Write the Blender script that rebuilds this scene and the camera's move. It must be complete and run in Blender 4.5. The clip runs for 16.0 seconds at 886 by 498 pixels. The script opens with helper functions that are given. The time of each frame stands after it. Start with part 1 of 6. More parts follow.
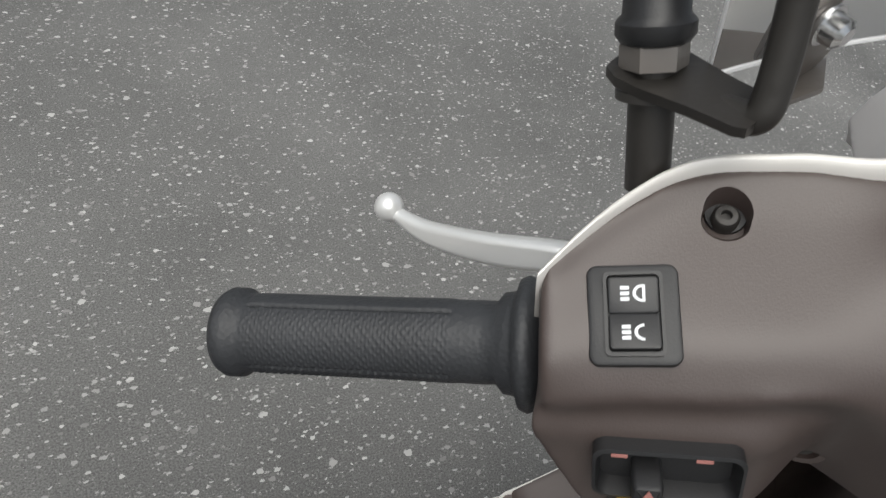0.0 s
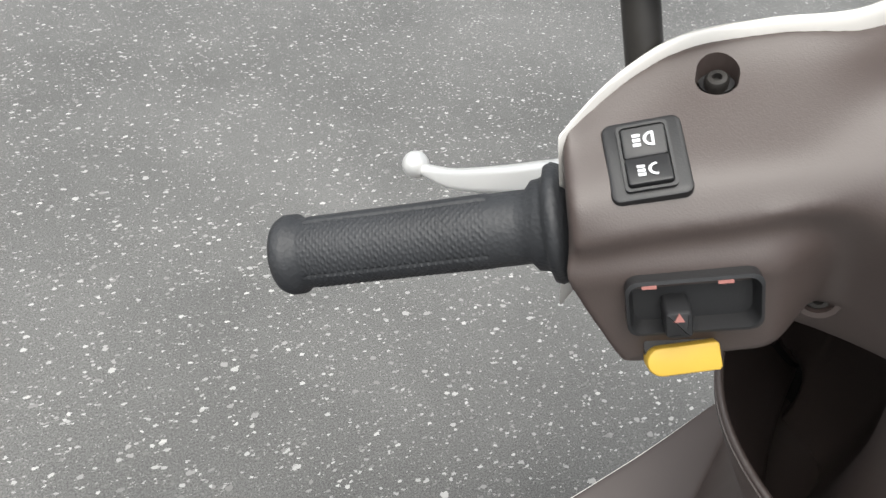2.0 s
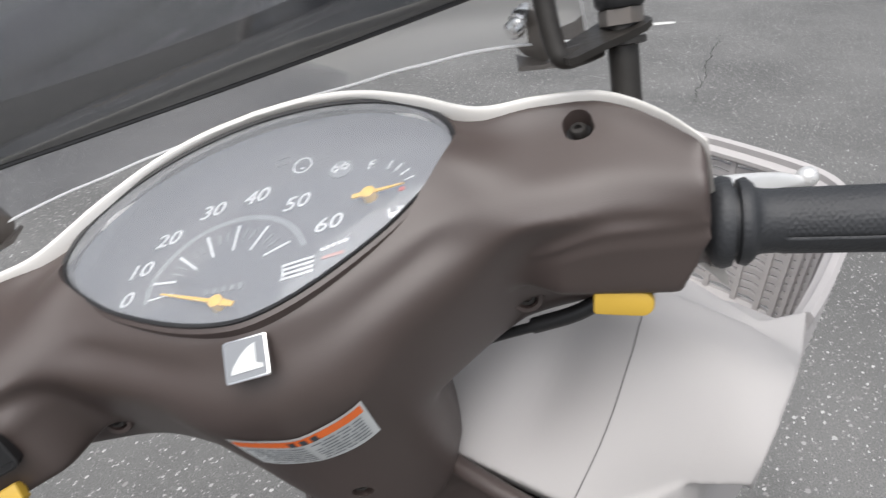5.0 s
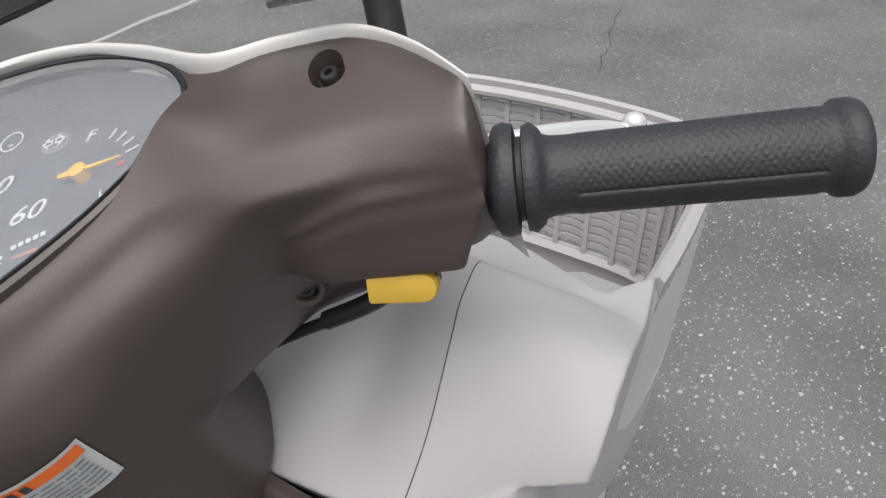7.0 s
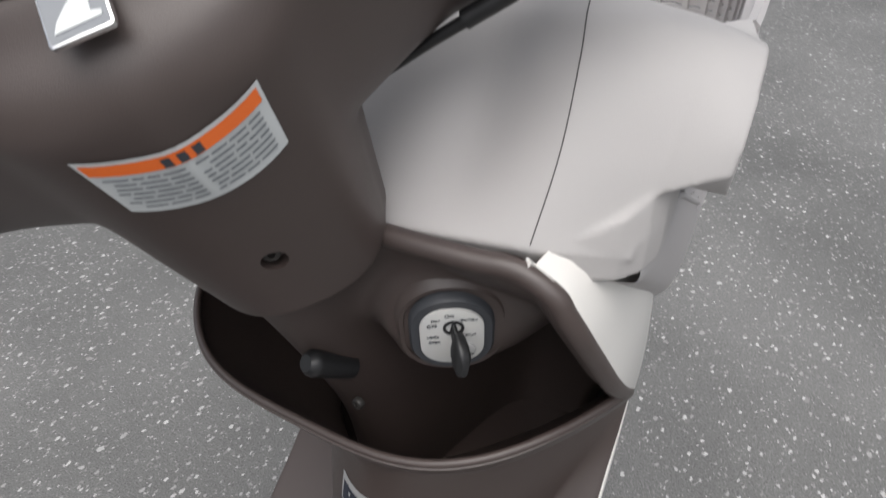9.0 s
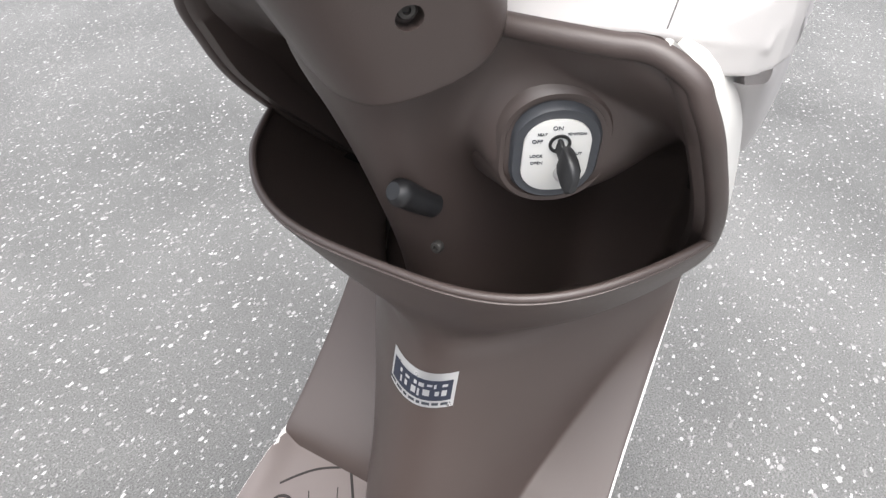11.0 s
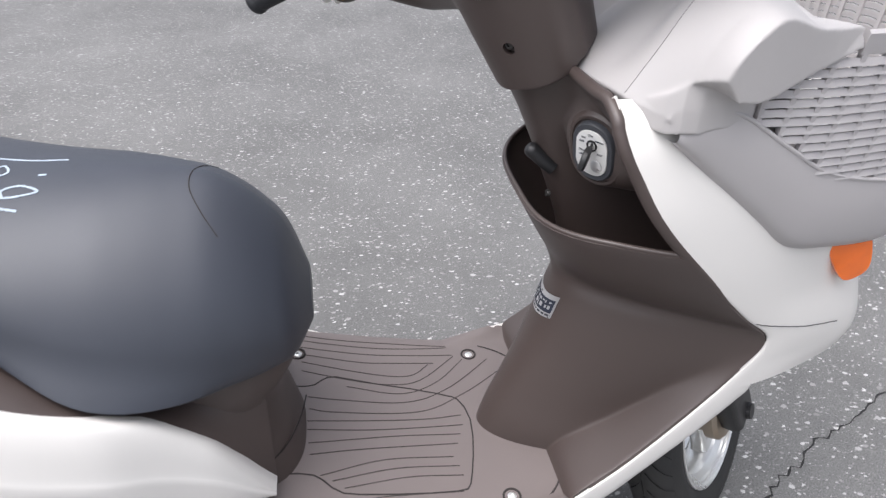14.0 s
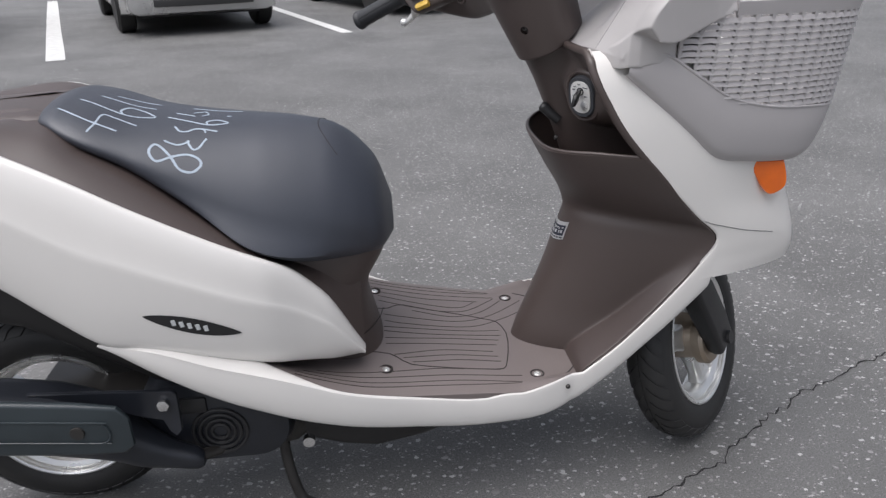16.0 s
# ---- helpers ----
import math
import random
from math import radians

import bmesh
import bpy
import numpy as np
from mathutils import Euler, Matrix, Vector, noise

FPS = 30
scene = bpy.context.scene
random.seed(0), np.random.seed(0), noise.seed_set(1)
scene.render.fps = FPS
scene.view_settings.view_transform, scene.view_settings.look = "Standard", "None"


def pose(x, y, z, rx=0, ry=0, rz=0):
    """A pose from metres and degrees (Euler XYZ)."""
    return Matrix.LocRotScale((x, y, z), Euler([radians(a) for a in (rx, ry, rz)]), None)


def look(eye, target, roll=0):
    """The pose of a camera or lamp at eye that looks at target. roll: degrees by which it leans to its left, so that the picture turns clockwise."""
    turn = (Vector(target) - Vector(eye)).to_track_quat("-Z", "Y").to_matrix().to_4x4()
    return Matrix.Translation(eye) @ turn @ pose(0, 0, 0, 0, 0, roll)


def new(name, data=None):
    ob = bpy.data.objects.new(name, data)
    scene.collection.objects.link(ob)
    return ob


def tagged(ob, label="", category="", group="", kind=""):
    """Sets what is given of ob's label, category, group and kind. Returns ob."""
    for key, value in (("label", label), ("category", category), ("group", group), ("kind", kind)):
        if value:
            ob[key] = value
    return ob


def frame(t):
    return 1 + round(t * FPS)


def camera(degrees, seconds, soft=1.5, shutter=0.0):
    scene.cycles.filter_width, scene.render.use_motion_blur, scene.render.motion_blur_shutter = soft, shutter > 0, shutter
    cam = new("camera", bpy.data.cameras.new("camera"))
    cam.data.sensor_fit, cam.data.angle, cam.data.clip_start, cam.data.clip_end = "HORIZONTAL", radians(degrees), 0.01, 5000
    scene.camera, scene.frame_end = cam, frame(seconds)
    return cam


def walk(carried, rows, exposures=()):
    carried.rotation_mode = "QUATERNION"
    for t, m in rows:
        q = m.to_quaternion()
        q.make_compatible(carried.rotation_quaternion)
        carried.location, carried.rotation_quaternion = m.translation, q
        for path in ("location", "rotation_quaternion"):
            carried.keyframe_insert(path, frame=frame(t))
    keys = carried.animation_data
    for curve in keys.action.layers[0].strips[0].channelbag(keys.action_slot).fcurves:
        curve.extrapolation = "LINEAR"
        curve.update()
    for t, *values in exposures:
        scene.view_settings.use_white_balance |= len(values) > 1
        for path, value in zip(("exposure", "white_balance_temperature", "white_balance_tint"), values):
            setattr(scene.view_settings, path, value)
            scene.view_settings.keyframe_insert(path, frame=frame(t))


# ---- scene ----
cam = camera(65.9, 16.0, 1.32, 0.25)
PATH = [
    (0, (-0.293, 0.037, 1.066), (0.53, 1.042, -0.455), 22.2),
    (0.5, (-0.298, 0.027, 1.048), (0.525, 1.046, -0.463), 21.6),
    (1, (-0.305, 0.02, 1.048), (0.505, 1.086, -0.438), 21.1),
    (1.5, (-0.314, 0.002, 1.038), (0.519, 1.137, -0.382), 19.4),
    (2, (-0.323, -0.022, 1.042), (0.509, 1.163, -0.338), 14.0),
    (2.5, (-0.308, -0.064, 1.051), (0.528, 1.184, -0.27), 11.2),
    (3, (-0.293, -0.115, 1.071), (0.534, 1.198, -0.192), 6.9),
    (3.5, (-0.274, -0.17, 1.1), (0.623, 1.185, -0.066), 4.7),
    (4, (-0.253, -0.219, 1.129), (0.741, 1.159, 0.073), 1.8),
    (4.5, (-0.223, -0.258, 1.139), (0.877, 1.073, 0.129), 0.5),
    (5, (-0.167, -0.276, 1.155), (1.052, 0.924, 0.119), -2.3),
    (5.2, (-0.142, -0.286, 1.158), (1.098, 0.887, 0.116), -3.4),
    (7.3, (-0.081, -0.295, 1.109), (1.257, 0.72, 0.023), -2.0),
    (7.5, (-0.084, -0.293, 1.103), (1.261, 0.726, 0.029), -1.4),
    (8, (-0.106, -0.299, 1.087), (1.247, 0.75, 0.054), -1.4),
    (8.5, (-0.145, -0.286, 1.061), (1.181, 0.756, -0.012), -1.8),
    (9, (-0.181, -0.25, 1.021), (1.174, 0.612, -0.172), -2.6),
    (9.5, (-0.223, -0.229, 0.975), (1.139, 0.497, -0.297), -2.3),
    (9.7, (-0.235, -0.218, 0.967), (1.15, 0.496, -0.287), -2.2),
    (11.8, (-0.25, -0.205, 0.927), (0.993, 0.616, -0.407), 1.6),
    (12, (-0.228, -0.208, 0.922), (0.922, 0.639, -0.477), 0.7),
    (12.5, (-0.209, -0.287, 0.91), (0.683, 0.787, -0.522), 1.8),
    (13, (-0.217, -0.39, 0.964), (0.522, 0.916, -0.358), 1.0),
    (13.2, (-0.226, -0.457, 0.991), (0.441, 0.987, -0.222), 1.0),
    (13.5, (-0.225, -0.559, 1.023), (0.25, 0.978, -0.165), -1.5),
    (14, (-0.197, -0.685, 1.037), (0.116, 0.955, -0.063), 1.0),
    (14.5, (-0.126, -0.801, 1.032), (0.032, 0.878, -0.043), 0.8),
    (15, (-0.127, -0.887, 1.013), (0.018, 0.823, -0.015), -2.3),
    (15.5, (-0.188, -1.011, 0.992), (-0.014, 0.745, 0.049), -2.6),
    (16, (-0.269, -1.113, 0.969), (-0.06, 0.695, 0.139), -1.1),
]
EXPOSURES = [(0.0, 0.75, 6600, 7), (0.5, 1.03, 6620, 7), (1.0, 1.28, 6620, 7), (2.0, 1.43, 6600, 7), (3.0, 1.40, 6580, 7), (4.0, 1.28, 6500, 10), (5.0, 1.10, 6480, 10), (7.5, 0.86, 6500, 10), (8.5, 0.82, 6500, 10), (9.5, 1.28, 6500, 10), (12.0, 2.12, 6450, 11), (12.5, 1.96, 6400, 12), (13.5, 1.72, 6350, 13), (14.5, 1.35, 6340, 13), (15.5, 1.14, 6340, 13), (16.0, 0.98, 6340, 13)]
walk(cam, [(t, look(eye, target, roll)) for t, eye, target, roll in PATH], EXPOSURES)
from mathutils.bvhtree import BVHTree

# ---- world, sun, exposure ----
world = bpy.data.worlds.new("sky")
scene.world = world
world.use_nodes = True
wn = world.node_tree
wn.nodes.clear()
w_out = wn.nodes.new("ShaderNodeOutputWorld")
w_bg = wn.nodes.new("ShaderNodeBackground")
w_hs = wn.nodes.new("ShaderNodeHueSaturation")
w_sky = wn.nodes.new("ShaderNodeTexSky")
w_sky.sky_type = "NISHITA"
w_sky.sun_disc = False
w_sky.sun_elevation = radians(69)
w_sky.sun_rotation = radians(245)
w_sky.dust_density = 4.0
w_hs.inputs["Saturation"].default_value = 0.36
w_bg.inputs["Strength"].default_value = 0.08
wn.links.new(w_sky.outputs[0], w_hs.inputs["Color"])
wn.links.new(w_hs.outputs[0], w_bg.inputs["Color"])
wn.links.new(w_bg.outputs[0], w_out.inputs["Surface"])

sun_data = bpy.data.lights.new("sun", "SUN")
sun_data.energy, sun_data.angle, sun_data.color = 1.5, radians(72), (1.0, 0.985, 0.97)
sun = new("sun", sun_data)
sun.matrix_world = look((-3.8, -1.8, 11), (0, 0, 0))


# ---- materials ----
def node_mat(name):
    m = bpy.data.materials.new(name)
    m.use_nodes = True
    nt = m.node_tree
    return m, nt, nt.nodes["Principled BSDF"]


def mottled(name, base, rough=0.5, metal=0.0, grain=900.0, bump=0.02, vary=0.12, big=9.0, coat=0.0, tint=None, rough_vary=0.08, spec=0.5):
    """A plain surface with fine grain, soft large stains and uneven gloss."""
    m, nt, b = node_mat(name)
    N, K = nt.nodes, nt.links
    co = N.new("ShaderNodeTexCoord")
    n1 = N.new("ShaderNodeTexNoise")
    n1.inputs["Scale"].default_value, n1.inputs["Detail"].default_value = big, 5
    n2 = N.new("ShaderNodeTexNoise")
    n2.inputs["Scale"].default_value, n2.inputs["Detail"].default_value = grain, 2
    K.new(co.outputs["Object"], n1.inputs["Vector"])
    K.new(co.outputs["Object"], n2.inputs["Vector"])
    mix = N.new("ShaderNodeMix")
    mix.data_type = "RGBA"
    lo = [c * (1 - vary) for c in base]
    hi = [min(1, c * (1 + vary)) for c in (tint or base)]
    mix.inputs["A"].default_value, mix.inputs["B"].default_value = (*lo, 1), (*hi, 1)
    K.new(n1.outputs["Fac"], mix.inputs["Factor"])
    K.new(mix.outputs["Result"], b.inputs["Base Color"])
    mr = N.new("ShaderNodeMapRange")
    mr.inputs["To Min"].default_value, mr.inputs["To Max"].default_value = max(0.02, rough - rough_vary), min(1, rough + rough_vary)
    K.new(n1.outputs["Fac"], mr.inputs["Value"])
    K.new(mr.outputs["Result"], b.inputs["Roughness"])
    b.inputs["Metallic"].default_value = metal
    b.inputs["Specular IOR Level"].default_value = spec
    b.inputs["Coat Weight"].default_value = coat
    b.inputs["Coat Roughness"].default_value = 0.12
    if bump:
        bp = N.new("ShaderNodeBump")
        bp.inputs["Strength"].default_value, bp.inputs["Distance"].default_value = bump, 0.001
        K.new(n2.outputs["Fac"], bp.inputs["Height"])
        K.new(bp.outputs["Normal"], b.inputs["Normal"])
    return m


def flat(name, base, rough=0.5, metal=0.0):
    m, nt, b = node_mat(name)
    b.inputs["Base Color"].default_value = (*base, 1)
    b.inputs["Roughness"].default_value = rough
    b.inputs["Metallic"].default_value = metal
    return m


def clear(name, tint, rough, ior=1.45, haze=0.0):
    """Thin clear plastic: mostly see-through, with a gloss that grows at grazing angles."""
    m, nt, b = node_mat(name)
    N, K = nt.nodes, nt.links
    tr, gl, mx, fr = (N.new(k) for k in ("ShaderNodeBsdfTransparent", "ShaderNodeBsdfGlossy", "ShaderNodeMixShader", "ShaderNodeFresnel"))
    tr.inputs["Color"].default_value = (*tint, 1)
    gl.inputs["Roughness"].default_value = rough
    fr.inputs["IOR"].default_value = ior
    K.new(fr.outputs[0], mx.inputs[0])
    K.new(tr.outputs[0], mx.inputs[1])
    K.new(gl.outputs[0], mx.inputs[2])
    last = mx.outputs[0]
    if haze:
        # pale diffuse veil for the sky's reflection on the plastic, patchy like dust
        df, nz, rp, m2 = (N.new(k) for k in ("ShaderNodeBsdfDiffuse", "ShaderNodeTexNoise", "ShaderNodeMapRange", "ShaderNodeMixShader"))
        df.inputs["Color"].default_value = (0.70, 0.72, 0.76, 1)
        nz.inputs["Scale"].default_value, nz.inputs["Detail"].default_value = 14, 5
        rp.inputs["To Min"].default_value, rp.inputs["To Max"].default_value = haze * 0.75, haze * 1.25
        K.new(nz.outputs["Fac"], rp.inputs["Value"])
        K.new(rp.outputs[0], m2.inputs[0])
        K.new(last, m2.inputs[1])
        K.new(df.outputs[0], m2.inputs[2])
        last = m2.outputs[0]
    K.new(last, N["Material Output"].inputs["Surface"])
    return m


def asphalt_mat():
    m, nt, b = node_mat("asphalt")
    N, K = nt.nodes, nt.links
    co = N.new("ShaderNodeTexCoord")
    warp = N.new("ShaderNodeTexNoise")
    warp.inputs["Scale"].default_value, warp.inputs["Detail"].default_value, warp.inputs["Roughness"].default_value = 110, 5, 0.7
    add = N.new("ShaderNodeVectorMath")
    add.operation = "MULTIPLY_ADD"
    add.inputs[1].default_value = (0.013, 0.013, 0.0)
    K.new(co.outputs["Object"], warp.inputs["Vector"])
    K.new(warp.outputs["Color"], add.inputs[0])
    K.new(co.outputs["Object"], add.inputs[2])

    def stones(scale, share, size, stretch=1.0, turn=0.0):
        mp = N.new("ShaderNodeMapping")
        mp.inputs["Scale"].default_value = (1.0, stretch, 1.0)
        mp.inputs["Rotation"].default_value = (0.0, 0.0, turn)
        K.new(add.outputs[0], mp.inputs["Vector"])
        v = N.new("ShaderNodeTexVoronoi")
        v.inputs["Scale"].default_value = scale
        K.new(mp.outputs[0], v.inputs["Vector"])
        sep = N.new("ShaderNodeSeparateColor")
        K.new(v.outputs["Color"], sep.inputs[0])
        pick = N.new("ShaderNodeMapRange")
        pick.inputs["From Min"].default_value, pick.inputs["From Max"].default_value = 1 - share, 1.0
        pick.inputs["To Min"].default_value, pick.inputs["To Max"].default_value = 0.0, size
        K.new(sep.outputs[0], pick.inputs["Value"])
        sub = N.new("ShaderNodeMath")
        sub.operation = "SUBTRACT"
        K.new(pick.outputs[0], sub.inputs[0])
        K.new(v.outputs["Distance"], sub.inputs[1])
        st = N.new("ShaderNodeMapRange")
        st.inputs["From Min"].default_value, st.inputs["From Max"].default_value = 0.0, 0.04
        K.new(sub.outputs[0], st.inputs["Value"])
        return st.outputs[0], sep.outputs[1]

    s1, c1 = stones(66, 0.38, 0.42, 1.6, 0.5)
    s2, c2 = stones(102, 0.44, 0.46, 1.8, -0.9)
    s3, c3 = stones(46, 0.20, 0.36, 1.3, 1.4)
    s4, c4 = stones(230, 0.46, 0.48, 1.5, 0.2)
    fine = N.new("ShaderNodeTexNoise")
    fine.inputs["Scale"].default_value, fine.inputs["Detail"].default_value, fine.inputs["Roughness"].default_value = 330, 6, 0.72
    K.new(co.outputs["Object"], fine.inputs["Vector"])
    large = N.new("ShaderNodeTexNoise")
    large.inputs["Scale"].default_value, large.inputs["Detail"].default_value, large.inputs["Roughness"].default_value = 1.3, 6, 0.6
    K.new(co.outputs["Object"], large.inputs["Vector"])
    r0 = N.new("ShaderNodeValToRGB")
    r0.color_ramp.elements[0].position, r0.color_ramp.elements[0].color = 0.34, (0.050, 0.0505, 0.0495, 1)
    r0.color_ramp.elements[1].position, r0.color_ramp.elements[1].color = 0.66, (0.206, 0.206, 0.202, 1)
    K.new(fine.outputs["Fac"], r0.inputs[0])
    base = N.new("ShaderNodeMix")
    base.data_type, base.blend_type = "RGBA", "MULTIPLY"
    base.inputs["Factor"].default_value = 1.0
    lr = N.new("ShaderNodeValToRGB")
    lr.color_ramp.elements[0].position, lr.color_ramp.elements[0].color = 0.32, (0.66, 0.655, 0.65, 1)
    lr.color_ramp.elements[1].position, lr.color_ramp.elements[1].color = 0.68, (1.16, 1.15, 1.14, 1)
    K.new(large.outputs["Fac"], lr.inputs[0])
    K.new(r0.outputs[0], base.inputs["A"])
    K.new(lr.outputs[0], base.inputs["B"])
    last = base.outputs["Result"]
    for s, c, lo, hi in ((s4, c4, 0.08, 0.29), (s3, c3, 0.16, 0.44), (s2, c2, 0.12, 0.43), (s1, c1, 0.13, 0.50)):
        tone = N.new("ShaderNodeValToRGB")
        tone.color_ramp.elements[0].color = (lo, lo * 0.98, lo * 0.95, 1)
        tone.color_ramp.elements[1].color = (hi, hi * 0.99, hi * 0.96, 1)
        K.new(c, tone.inputs[0])
        mx = N.new("ShaderNodeMix")
        mx.data_type = "RGBA"
        K.new(s, mx.inputs["Factor"])
        K.new(last, mx.inputs["A"])
        K.new(tone.outputs[0], mx.inputs["B"])
        last = mx.outputs["Result"]
    K.new(last, b.inputs["Base Color"])
    b.inputs["Roughness"].default_value = 0.62
    sm = N.new("ShaderNodeMath")
    sm.operation = "MULTIPLY_ADD"
    sm.inputs[1].default_value = 0.6
    K.new(s1, sm.inputs[0])
    K.new(fine.outputs["Fac"], sm.inputs[2])
    bp = N.new("ShaderNodeBump")
    bp.inputs["Strength"].default_value, bp.inputs["Distance"].default_value = 0.55, 0.002
    K.new(sm.outputs[0], bp.inputs["Height"])
    K.new(bp.outputs["Normal"], b.inputs["Normal"])
    return m


def rubber_grip_mat():
    """Black grip rubber with a fine knurl along and round the tube."""
    m, nt, b = node_mat("grip_rubber")
    N, K = nt.nodes, nt.links
    co = N.new("ShaderNodeTexCoord")
    mp = N.new("ShaderNodeMapping")
    mp.inputs["Rotation"].default_value = (0.6, 0.5, 0.4)
    ck = N.new("ShaderNodeTexVoronoi")
    ck.inputs["Scale"].default_value = 560
    nz = N.new("ShaderNodeTexNoise")
    nz.inputs["Scale"].default_value = 30
    K.new(co.outputs["Object"], mp.inputs["Vector"])
    K.new(mp.outputs[0], ck.inputs["Vector"])
    K.new(co.outputs["Object"], nz.inputs["Vector"])
    cr = N.new("ShaderNodeValToRGB")
    cr.color_ramp.elements[0].color, cr.color_ramp.elements[1].color = (0.016, 0.017, 0.019, 1), (0.034, 0.036, 0.040, 1)
    K.new(nz.outputs["Fac"], cr.inputs[0])
    K.new(cr.outputs[0], b.inputs["Base Color"])
    b.inputs["Roughness"].default_value = 0.55
    bp = N.new("ShaderNodeBump")
    bp.inputs["Strength"].default_value, bp.inputs["Distance"].default_value = 0.35, 0.0006
    K.new(ck.outputs["Distance"], bp.inputs["Height"])
    K.new(bp.outputs["Normal"], b.inputs["Normal"])
    return m


BROWN = mottled("brown_plastic", (0.058, 0.0425, 0.0380), 0.46, grain=1500, bump=0.10, vary=0.10, big=7, rough_vary=0.06, spec=0.7)
BROWN_MAT = mottled("brown_floor_plastic", (0.185, 0.156, 0.148), 0.52, grain=1100, bump=0.14, vary=0.12, big=14, tint=(0.135, 0.114, 0.108))
WHITE = mottled("pearl_white_paint", (0.725, 0.705, 0.670), 0.30, bump=0.0, vary=0.012, big=3, coat=0.5, rough_vary=0.0)
BEIGE = mottled("beige_plastic", (0.43, 0.413, 0.405), 0.5, grain=1400, bump=0.08, vary=0.05, big=6)
BASKET = mottled("basket_plastic", (0.42, 0.402, 0.40), 0.5, grain=1200, bump=0.08, vary=0.06, big=9)
BLACK = mottled("black_plastic", (0.015, 0.015, 0.016), 0.42, grain=1200, bump=0.08, vary=0.2, big=20)
DARK = mottled("dark_metal", (0.030, 0.028, 0.027), 0.42, metal=0.3, grain=500, bump=0.1, vary=0.45, big=30, tint=(0.040, 0.037, 0.034))
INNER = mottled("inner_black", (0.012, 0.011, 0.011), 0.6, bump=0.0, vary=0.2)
GRIP = rubber_grip_mat()
HEAT = mottled("heat_shield_paint", (0.020, 0.027, 0.031), 0.42, grain=400, bump=0.1, vary=0.3, big=14, tint=(0.028, 0.038, 0.043))
MUFFLER = mottled("muffler_paint", (0.010, 0.012, 0.016), 0.36, grain=400, bump=0.08, vary=0.3, big=18, tint=(0.018, 0.020, 0.026))
RUBBER = mottled("tyre_rubber", (0.009, 0.009, 0.0095), 0.58, grain=300, bump=0.25, vary=0.35, big=25, tint=(0.018, 0.0175, 0.017))
DRUM = mottled("brake_drum_metal", (0.40, 0.36, 0.31), 0.40, metal=0.7, grain=400, bump=0.1, vary=0.2, big=22, tint=(0.30, 0.23, 0.16))
SEAT = mottled("seat_vinyl", (0.024, 0.0275, 0.038), 0.46, grain=1500, bump=0.25, vary=0.15, big=5, tint=(0.030, 0.035, 0.048), spec=0.75)
ALU = mottled("cast_aluminium", (0.74, 0.74, 0.72), 0.30, metal=0.75, grain=500, bump=0.1, vary=0.12, big=16, rough_vary=0.12)
CHROME = mottled("bright_steel", (0.72, 0.72, 0.72), 0.2, metal=1.0, grain=300, bump=0.03, vary=0.15, big=40)
RUSTY = mottled("worn_steel", (0.060, 0.053, 0.046), 0.40, metal=0.45, grain=260, bump=0.2, vary=0.5, big=45, tint=(0.034, 0.032, 0.030))
ZINC = mottled("dull_zinc_steel", (0.30, 0.29, 0.28), 0.42, metal=0.5, grain=300, bump=0.1, vary=0.3, big=50, tint=(0.12, 0.10, 0.085))
YELLOW = mottled("yellow_plastic", (0.54, 0.345, 0.045), 0.5, grain=900, bump=0.04, vary=0.06, big=40)
ORANGE = mottled("orange_lens", (0.86, 0.15, 0.003), 0.14, grain=300, bump=0.08, vary=0.22, big=40, coat=0.8)
FACE = mottled("dial_face", (0.085, 0.092, 0.105), 0.5, grain=600, bump=0.0, vary=0.08, big=12)
MARK = flat("dial_marking", (0.72, 0.74, 0.76), 0.5)
ARC = flat("dial_arc_grey", (0.20, 0.21, 0.225), 0.5)
ARC_DIM = flat("dial_band_grey", (0.118, 0.126, 0.140), 0.5)
NEEDLE = flat("needle_yellow", (0.95, 0.55, 0.04), 0.4)
RED = flat("red_print", (0.55, 0.05, 0.03), 0.5)
PINK = flat("faded_red_print", (0.38, 0.16, 0.14), 0.5)
LABEL = mottled("label_paper", (0.56, 0.58, 0.58), 0.45, bump=0.0, vary=0.08, big=60)
LABEL_ORANGE = mottled("label_orange", (0.86, 0.17, 0.03), 0.45, bump=0.0, vary=0.05, big=60)
PRINT_NAVY = flat("dark_blue_print", (0.020, 0.024, 0.040), 0.5)
PRINT = flat("label_print", (0.045, 0.05, 0.06), 0.5)
PRINT_SOFT = flat("label_small_print", (0.20, 0.215, 0.23), 0.5)
SILVER = mottled("silver_foil", (0.66, 0.66, 0.66), 0.3, metal=0.7, bump=0.0, vary=0.06, big=50)
KEYPLATE = mottled("key_plate", (0.74, 0.75, 0.77), 0.32, metal=0.25, grain=600, bump=0.03, vary=0.10, big=60, tint=(0.70, 0.68, 0.62))
GREYRING = mottled("grey_rubber_ring", (0.046, 0.049, 0.056), 0.5, bump=0.05, vary=0.1)
CHALK = mottled("chalk", (0.36, 0.42, 0.48), 0.9, grain=500, bump=0.3, vary=0.25, big=90)
SCREEN = clear("windscreen_plastic", (0.72, 0.72, 0.74), 0.035, 1.5, 0.09)
LENS = clear("meter_lens", (0.93, 0.94, 0.95), 0.07, 1.8, 0.19)
LEVER = mottled("bright_lever", (0.74, 0.74, 0.73), 0.3, metal=0.45, grain=500, bump=0.05, vary=0.06, big=30)
EDGE = flat("screen_edge", (0.80, 0.80, 0.80), 0.3)
VISOR = clear("smoked_visor", (0.14, 0.14, 0.135), 0.09, 2.3, 0.03)
